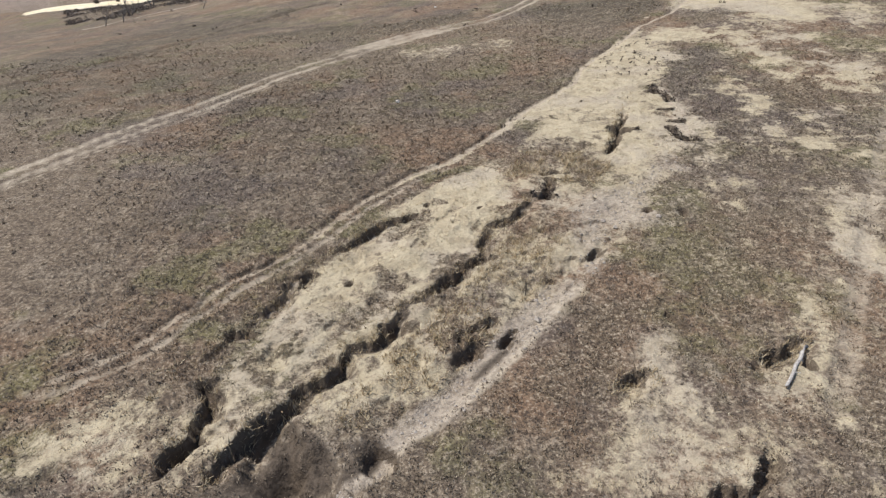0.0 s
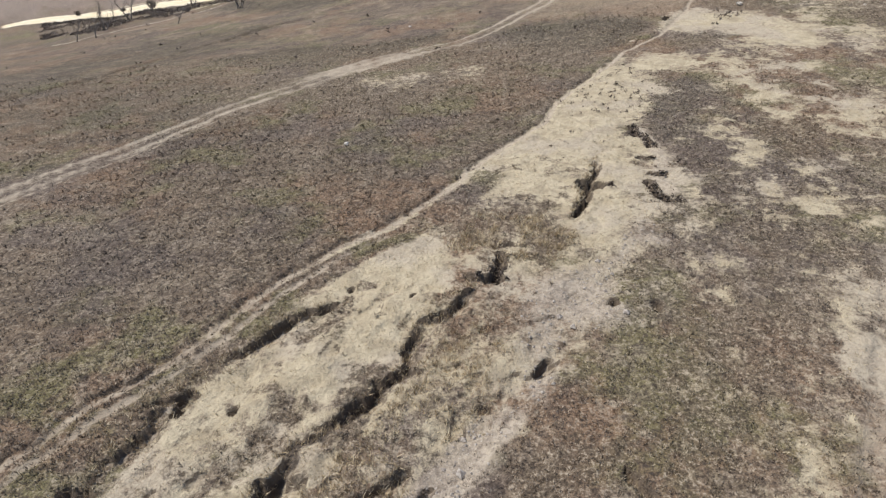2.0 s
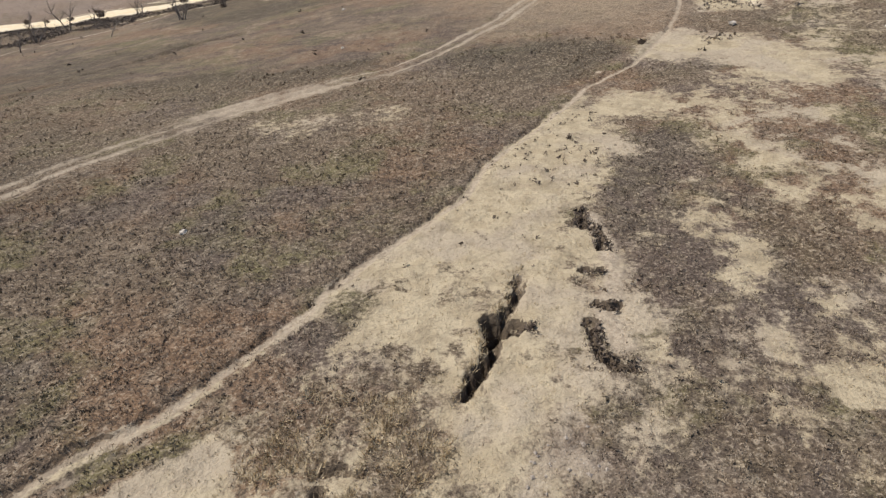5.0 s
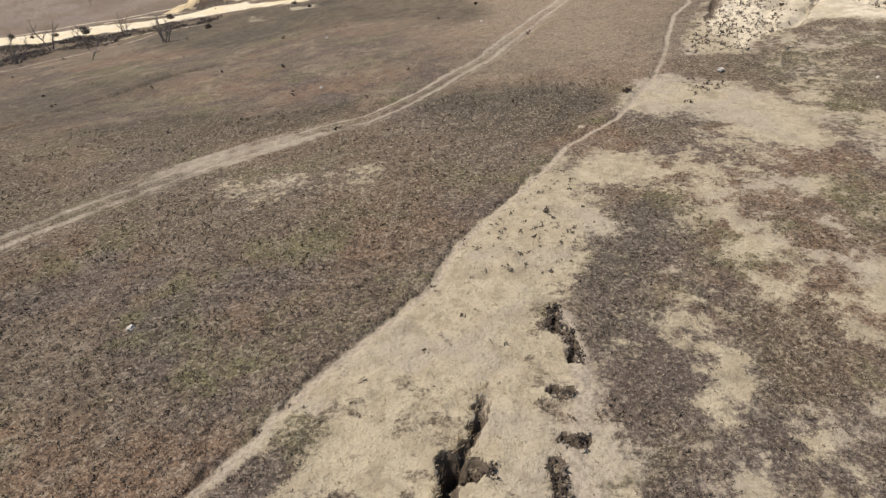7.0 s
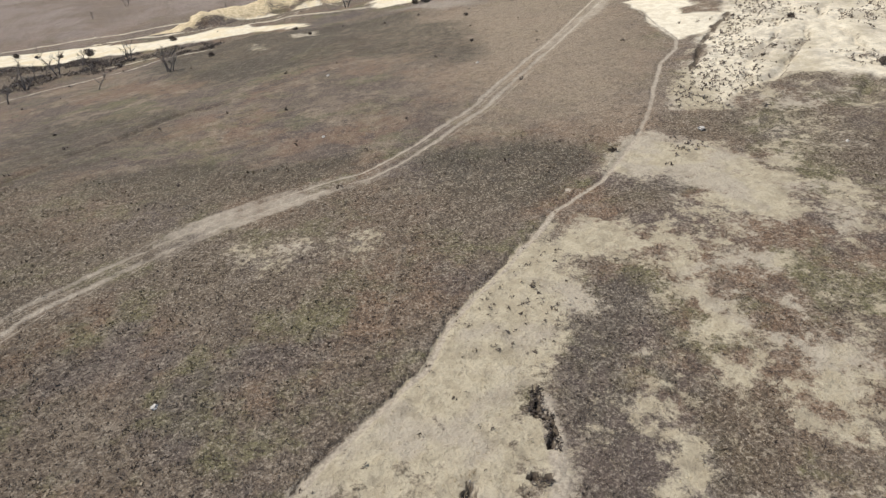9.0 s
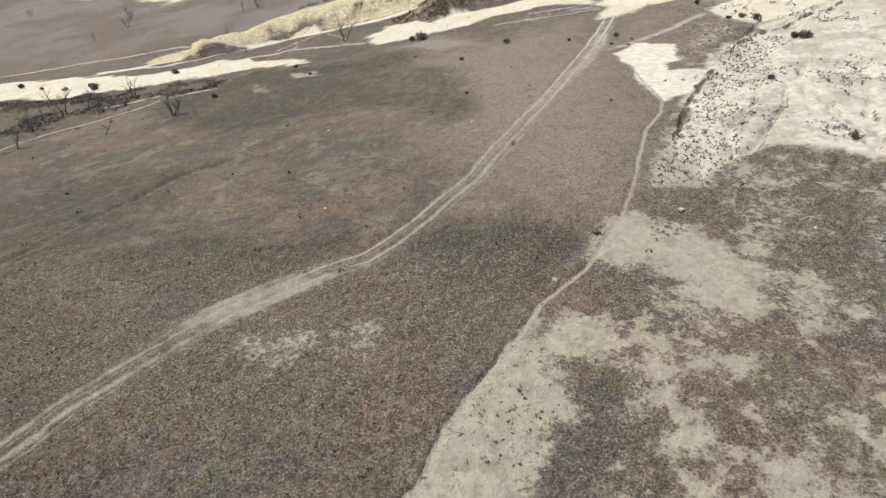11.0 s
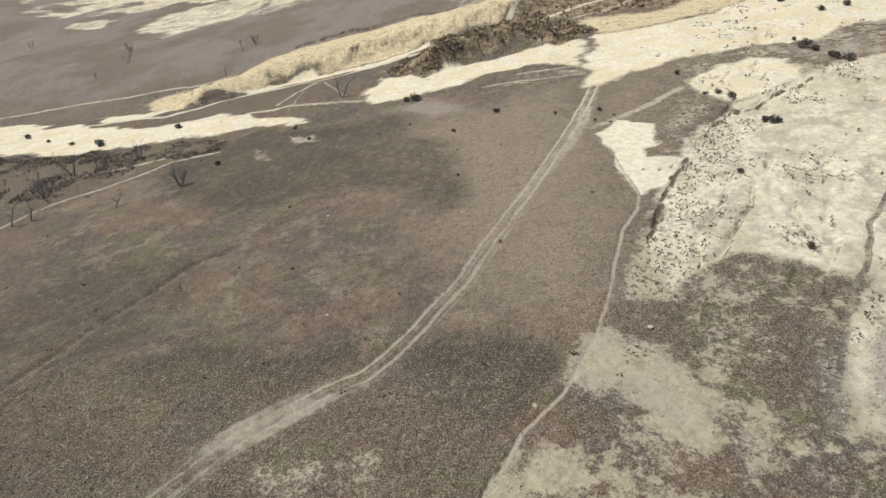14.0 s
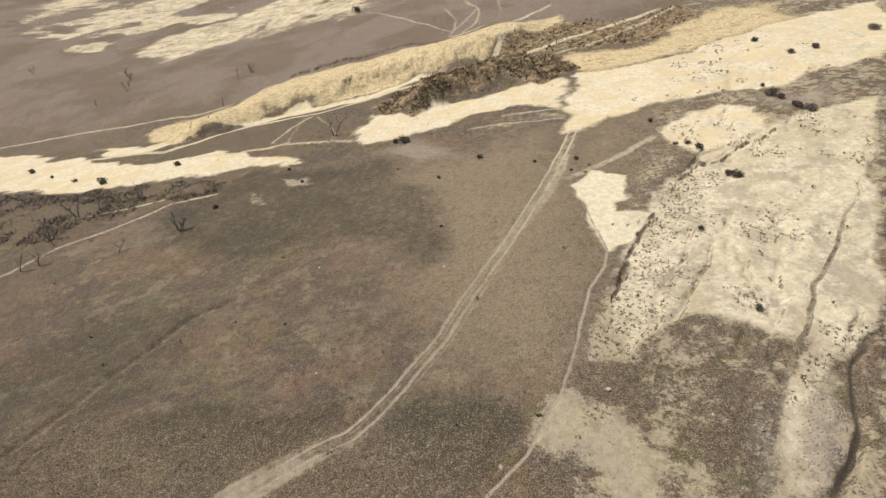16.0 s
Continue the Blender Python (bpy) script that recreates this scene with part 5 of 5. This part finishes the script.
grass("tall_grass", np.concatenate([t[0] for t in tall]), np.concatenate([t[1] for t in tall]), 10, 0.26, 0.028, 0.22, TALL_BLADES, "rusty tall dry grass tufts in the wash", 5)


# ---- helpers for things ----
def at(x, y, lift=0.0):
    return float(ground_height(x, y)[0]) + lift


def part(name, bm, material, parent, label="", smooth=True):
    me = bpy.data.meshes.new(name)
    bm.to_mesh(me)
    bm.free()
    me.materials.append(material)
    me.polygons.foreach_set("use_smooth", [smooth] * len(me.polygons))
    ob = new(name, me)
    ob.parent = parent
    if label:
        tagged(ob, label)
    return ob


def tube(bm, points, radii, sides=6):
    """A tapering round limb along the points."""
    rings = []
    for i, p in enumerate(points):
        d = (points[min(i + 1, len(points) - 1)] - points[max(i - 1, 0)]).normalized()
        u = d.orthogonal().normalized()
        v = d.cross(u)
        rings.append([bm.verts.new(p + (u * math.cos(a) + v * math.sin(a)) * radii[i]) for a in (2 * math.pi * k / sides for k in range(sides))])
    for a, b in zip(rings, rings[1:]):
        for k in range(sides):
            bm.faces.new((a[k], a[(k + 1) % sides], b[(k + 1) % sides], b[k]))
    bm.faces.new(rings[0][::-1])
    bm.faces.new(rings[-1])


def limb(rng, start, way, length, bend):
    pts, d = [start], way.normalized()
    for _ in range(4):
        d = (d + Vector((rng.gauss(0, bend), rng.gauss(0, bend), rng.gauss(0.06, bend * 0.6)))).normalized()
        pts.append(pts[-1] + d * length / 4)
    return pts


def dead_tree(x, y, height, stems, seed, label):
    """A bare tree: one or more crooked trunks, each with limbs and a haze of twigs."""
    rng = random.Random(seed)
    tree = tagged(new("dead_tree"), label, "tree", group="dead trees along the valley")
    tree.location = (x, y, at(x, y, -0.05))
    for s in range(stems):
        a = 2 * math.pi * (s / stems) + rng.uniform(0, 1)
        lean = 0.15 if stems == 1 else 0.38
        trunk_line = limb(rng, Vector((0.25 * math.cos(a), 0.25 * math.sin(a), 0)) if stems > 1 else Vector(), Vector((lean * math.cos(a), lean * math.sin(a), 1)), height * rng.uniform(0.55, 0.7), 0.14)
        r0 = 0.027 * height
        bm = bmesh.new()
        tube(bm, trunk_line, [r0, r0 * 0.8, r0 * 0.65, r0 * 0.5, r0 * 0.35], 7)
        part("trunk", bm, DEAD_WOOD, tree)
        twigs = bmesh.new()
        for k in range(6):
            i = rng.choice((1, 2, 3, 4))
            b = rng.uniform(0, 2 * math.pi)
            branch = limb(rng, trunk_line[i], Vector((math.cos(b), math.sin(b), rng.uniform(0.8, 2.0))), height * rng.uniform(0.25, 0.45), 0.22)
            bm = bmesh.new()
            rb = r0 * 0.42
            tube(bm, branch, [rb, rb * 0.8, rb * 0.6, rb * 0.42, rb * 0.25], 5)
            part("limb", bm, DEAD_WOOD, tree)
            for p in branch[1:]:
                for _ in range(4):
                    b2 = rng.uniform(0, 2 * math.pi)
                    line = limb(rng, p, Vector((math.cos(b2), math.sin(b2), rng.uniform(0.1, 1.2))), height * rng.uniform(0.08, 0.17), 0.25)
                    tube(twigs, line, [0.017, 0.014, 0.011, 0.009, 0.006], 3)
        tagged(part("crown", twigs, DEAD_WOOD, tree, "fine bare grey twigs"), kind="stuff")
    return tree


def shrub(x, y, wide, high, seed, label, category="bush"):
    """A low dry bush: short stems under an uneven heap of twigs and small leaves."""
    rng = random.Random(seed)
    bush = tagged(new("bush"), label, category, group="bushes of the hillside")
    bush.location = (x, y, at(x, y, -0.03))
    stems, crown = bmesh.new(), bmesh.new()
    lumps = [(rng.uniform(-0.3, 0.3) * wide, rng.uniform(-0.3, 0.3) * wide, rng.uniform(0.35, 0.65) * high, rng.uniform(0.22, 0.36) * wide) for _ in range(7)]
    for lx, ly, lz, r in lumps:
        tube(stems, limb(rng, Vector((lx * 0.2, ly * 0.2, 0)), Vector((lx, ly, lz)), lz * 1.2, 0.15), [0.03, 0.026, 0.02, 0.015, 0.01], 5)
        for _ in range(80):
            d = Vector((rng.gauss(0, 1), rng.gauss(0, 1), rng.gauss(0, 0.8))).normalized()
            p = Vector((lx, ly, lz)) + d * r * rng.uniform(0.5, 1.12)
            if p.z < 0.02:
                continue
            q = 0.06 * wide * rng.uniform(0.6, 1.7)
            u = d.orthogonal().normalized() * q
            v = Vector((rng.gauss(0, 1), rng.gauss(0, 1), rng.gauss(0, 1))).normalized() * q
            crown.faces.new([crown.verts.new(p + o) for o in (u, v, -u * 0.7 - v * 0.3)])
    tagged(part("stems", stems, DEAD_WOOD, bush), kind="stuff")
    tagged(part("crown", crown, BRUSH if wide > 2.3 else SCRUB, bush, smooth=False), kind="stuff")
    return bush


def stone(x, y, size, seed, material, label):
    rng = random.Random(seed)
    bm = bmesh.new()
    bmesh.ops.create_icosphere(bm, subdivisions=2, radius=1)
    for v in bm.verts:
        f = 0.75 + 0.45 * noise.noise(v.co * 1.3 + Vector((seed, 0, 0))) + 0.15 * noise.noise(v.co * 3 + Vector((0, seed, 0)))
        v.co = Vector((v.co.x * rng.uniform(0.97, 1.03), v.co.y * 0.8, v.co.z * 0.6)) * f * size
    me = bpy.data.meshes.new("rock")
    bm.to_mesh(me)
    bm.free()
    me.materials.append(material)
    ob = tagged(new("rock", me), label, "rock", group="stones lying in the grass")
    ob.location = (x, y, at(x, y, size * 0.22))
    ob.rotation_euler = (0, 0, rng.uniform(0, 6))
    return ob


def fallen_log(ax, ay, bx, by, thick, seed, label):
    rng = random.Random(seed)
    mid = Vector(((ax + bx) / 2, (ay + by) / 2, 0))
    log = tagged(new("fallen_log"), label, "log")
    log.location = (mid.x, mid.y, at(mid.x, mid.y))
    n = 7
    pts = []
    for i in range(n):
        f = i / (n - 1)
        px, py = ax + (bx - ax) * f + rng.gauss(0, 0.012), ay + (by - ay) * f + rng.gauss(0, 0.012)
        pts.append(Vector((px - mid.x, py - mid.y, 0)))
    za, zb = at(ax, ay) - log.location.z + thick * 0.8, at(bx, by) - log.location.z + thick * 0.8
    rest = max(0.0, max(at(ax + (bx - ax) * k / 6, ay + (by - ay) * k / 6) - log.location.z - (za + (zb - za) * k / 6) + thick * 0.5 for k in range(7)))
    for i, p in enumerate(pts):
        p.z = za + (zb - za) * i / (n - 1) + rest
    bm = bmesh.new()
    tube(bm, pts, [thick * (1.1 - 0.5 * i / n) * rng.uniform(0.9, 1.1) for i in range(n)], 9)
    part("stem", bm, PALE_WOOD, log)
    for k in (2, 4):
        bm = bmesh.new()
        tube(bm, limb(rng, pts[k], Vector((rng.gauss(0, 1), rng.gauss(0, 1), 0.6)), 0.22, 0.1), [thick * 0.4, thick * 0.33, thick * 0.25, thick * 0.2, thick * 0.12], 6)
        part("broken_branch", bm, PALE_WOOD, log)
    return log


# ---- trees ----
TREE_KINDS = [(6.0, 2), (5.5, 3), (4.6, 1), (4.8, 2), (4.4, 2), (4.2, 2), (3.2, 1), (4.2, 1), (4.4, 1), (6.2, 2), (5.5, 3), (4.6, 2), (4.6, 1), (5.0, 3), (4.6, 1), (4.0, 2), (3.6, 1)]
for i, ((x, y), (h, stems)) in enumerate(zip(TREES_AT, TREE_KINDS)):
    dead_tree(x, y, h, stems, 100 + i, "leafless grey tree with several crooked stems on dry ground" if stems > 1 else "leafless grey tree with one crooked trunk on dry ground")

# ---- bushes ----
BUSH_SIZES = [(3.0, 2.2), (2.2, 1.6), (1.6, 1.1), (1.4, 0.9), (2.6, 0.9), (1.5, 1.1), (1.0, 0.7), (1.8, 1.2), (3.2, 1.7), (1.1, 0.7), (0.8, 0.5), (1.8, 1.2), (1.4, 0.8), (1.4, 1.1), (2.6, 1.2), (1.8, 1.0), (3.2, 2.0),
              (2.4, 1.4), (2.6, 1.2), (3.0, 1.2), (1.2, 0.8), (1.3, 1.0), (2.4, 1.5), (1.4, 0.8), (2.2, 1.2), (2.4, 1.5), (3.2, 2.0), (1.2, 0.7), (5.0, 3.6), (1.0, 0.6), (1.2, 0.6), (1.6, 0.7), (0.9, 0.6), (0.9, 0.6)]
for i, ((x, y), (w, h)) in enumerate(zip(BUSHES_AT, BUSH_SIZES)):
    shrub(x, y, 0.85 * w, 0.85 * h, 300 + i, "dark dense leafless bush on pale bare ground" if w > 1.7 else "small dark dry shrub on pale ground")

# ---- rocks and wood ----
for i, (x, y) in enumerate(ROCKS_AT):
    stone(x, y, (0.25, 0.3, 0.2, 0.25, 0.4, 0.25)[i], 500 + i, WHITE_STONE, "single pale weathered stone lying in brown grass")
fallen_log(LOG_AT[0][0], LOG_AT[0][1], LOG_AT[1][0], LOG_AT[1][1], 0.07, 600, "bleached broken log lying in an eroded hollow")


# ---- scrub and gravel, too many to count ----
def scatter_scrub(x, y, size, material, name, label, seed, leaves=7, thin=1.0):
    r = np.random.RandomState(seed)
    n = len(x) * leaves
    s = np.repeat(size, leaves)
    c = np.stack([np.repeat(x, leaves) + r.normal(0, 0.32, n) * s, np.repeat(y, leaves) + r.normal(0, 0.32, n) * s, np.zeros(n)], 1)
    c[:, 2] = ground_height(c[:, 0], c[:, 1]) + r.uniform(0.05, 0.55, n) * s
    tri = c[:, None] + r.normal(0, 0.30, (n, 3, 3)) * s[:, None, None]
    tri[:, 2] = tri[:, 0] + thin * (tri[:, 2] - tri[:, 0])
    return tagged(new(name, add_mesh(name, tri.reshape(-1, 3), np.arange(3 * n).reshape(-1, 3), material)), label, "scrub", kind="stuff")


r = np.random.RandomState(21)
sx, sy = r.uniform(28, 110, 40000), r.uniform(66, 190, 40000)
keep = (cover_at(sx, sy)["straw"] > 0.5) & (cloudy(sx, sy, 6, 91) + 0.35 * np.exp(-((sx - 0.45 * sy) / 9) ** 2) > 0.565 + 0.2 * r.rand(40000))
sx, sy = sx[keep], sy[keep]
scatter_scrub(sx, sy, r.uniform(0.11, 0.30, len(sx)) * np.where(r.rand(len(sx)) < 0.12, 1.7, 1.0), SLOPE_SCRUB, "hillside_scrub", "low dark scrub dotted over the pale slope", 22)
q = np.random.RandomState(28)
sy = 14 + 62 * q.rand(90000)
sx = -34 - 0.35 * sy + q.rand(90000) * (48 + 1.15 * sy)
c = cover_at(sx, sy)
road = nearest(TRACK, sx, sy)[0]
lush = ramp((road - 1.6) / 1.5) * (1 - np.clip(2.2 * c["straw"] - 0.3, 0, 1)) * (1 - np.maximum.reduce([c["path"], c["grey"], c["pale"]])) * ramp((76 - sy) / 6) * ramp((sy - 20) / 18)
keep = q.rand(90000) < 0.42 * lush * ramp((0.55 * cloudy(sx, sy, 1.6, 97) + 0.45 * cloudy(sx, sy, 6.0, 98) - 0.36) / 0.22)
sx, sy = sx[keep], sy[keep]
scatter_scrub(sx, sy, q.uniform(0.08, 0.19, len(sx)), TUSSOCK, "tussocks", "dark brown dry tussocks standing over the shorter field grass", 29, 6)
sx, sy = [], []
for line, wide, deep in CRACKS[:9]:
    for (ax, ay), (bx, by) in zip(line, line[1:]):
        f = q.rand(int(38 * math.hypot(bx - ax, by - ay)) + 1)
        sx += list(ax + (bx - ax) * f + q.normal(0.05, 0.17, len(f)))
        sy += list(ay + (by - ay) * f + q.normal(-0.05, 0.14, len(f)))
scatter_scrub(np.array(sx), np.array(sy), q.uniform(0.09, 0.22, len(sx)), SCRUB, "crack_scrub", "dark dry weeds growing out of the cracks in the bank", 30)
sx, sy = r.uniform(2, 17, 900), r.uniform(34, 56, 900)
keep = (cover_at(sx, sy)["straw"] > 0.55) & (np.abs(sx - 0.5 * sy + 11.5) < 4.5) & (r.rand(900) < 0.12 + 0.4 * ramp((sy - 42) / 6))
sx, sy = sx[keep], sy[keep]
scatter_scrub(sx, sy, r.uniform(0.08, 0.24, len(sx)), SCRUB, "bank_scrub", "small dark tufts dotted over the straw bank", 23)
sx, sy = r.uniform(-110, -35, 26000), r.uniform(118, 172, 26000)
keep = (cover_at(sx, sy)["dark"] > 0.25) & (cloudy(sx, sy, 5, 95) + 0.25 * (r.rand(26000) - 0.5) > 0.48)
sx, sy = sx[keep], sy[keep]
scatter_scrub(sx, sy, r.uniform(0.22, 0.6, len(sx)), BRUSH, "valley_brush", "tangled grey brushwood along the valley edge", 24, 8, 0.45)
sx, sy = r.uniform(-60, 120, 2500), r.uniform(62, 300, 2500)
keep = r.rand(2500) < 0.12
sx, sy = sx[keep], sy[keep]
scatter_scrub(sx, sy, r.uniform(0.2, 0.55, len(sx)), SCRUB, "field_scrub", "scattered dark dry tufts in the brown field", 25)


sx, sy = r.uniform(-20, 110, 24000), r.uniform(165, 250, 24000)
c = cover_at(sx, sy)
keep = (c["dark"] > 0.3) & (c["ochre"] > 0.25) & (cloudy(sx, sy, 4, 96) > 0.42) & (r.rand(24000) < 1 - 0.8 * ramp((sy - 200) / 12))
sx, sy = sx[keep], sy[keep]
scatter_scrub(sx, sy, r.uniform(0.45, 1.15, len(sx)), CLIFF_SCRUB, "cliff_scrub", "low brown scrub over the broken earth bank", 27, 5)


def gravel(x, y, size, seed):
    """Small angular stones, six-sided each, in one object."""
    r = np.random.RandomState(seed)
    n = len(x)
    c = np.stack([x, y, ground_height(x, y) + size * 0.2], 1)
    axes = np.array([[1, 0, 0], [-1, 0, 0], [0, 1, 0], [0, -1, 0], [0, 0, 0.7], [0, 0, -0.7]], float)
    a = r.uniform(0, 6.28, n)
    rot = np.zeros((n, 3, 3))
    rot[:, 0, 0], rot[:, 0, 1], rot[:, 1, 0], rot[:, 1, 1], rot[:, 2, 2] = np.cos(a), -np.sin(a), np.sin(a), np.cos(a), 1
    verts = c[:, None] + np.einsum("nij,kj->nki", rot, axes) * size[:, None, None] * r.uniform(0.6, 1.2, (n, 6, 1))
    f = np.array([[0, 2, 4], [2, 1, 4], [1, 3, 4], [3, 0, 4], [2, 0, 5], [1, 2, 5], [3, 1, 5], [0, 3, 5]])
    faces = (np.arange(n)[:, None, None] * 6 + f[None]).reshape(-1, 3)
    return tagged(new("gravel", add_mesh("gravel", verts.reshape(-1, 3), faces, GREY_STONE)), "loose grey and pale gravel in the wash", "gravel", kind="stuff")


sx, sy = r.uniform(-5, 56, 30000), 9 + 60 * r.rand(30000) ** 1.3
c = cover_at(sx, sy)
keep = (c["grey"] > 0.45) & (c["dark"] < 0.45) & (r.rand(30000) < 0.8)
sx, sy = sx[keep], sy[keep]
gravel(sx, sy, r.uniform(0.03, 0.09, len(sx)) * np.where(r.rand(len(sx)) < 0.06, 2.0, 1.0) * np.where(sy > 50, 2.0, 1.0), 26)
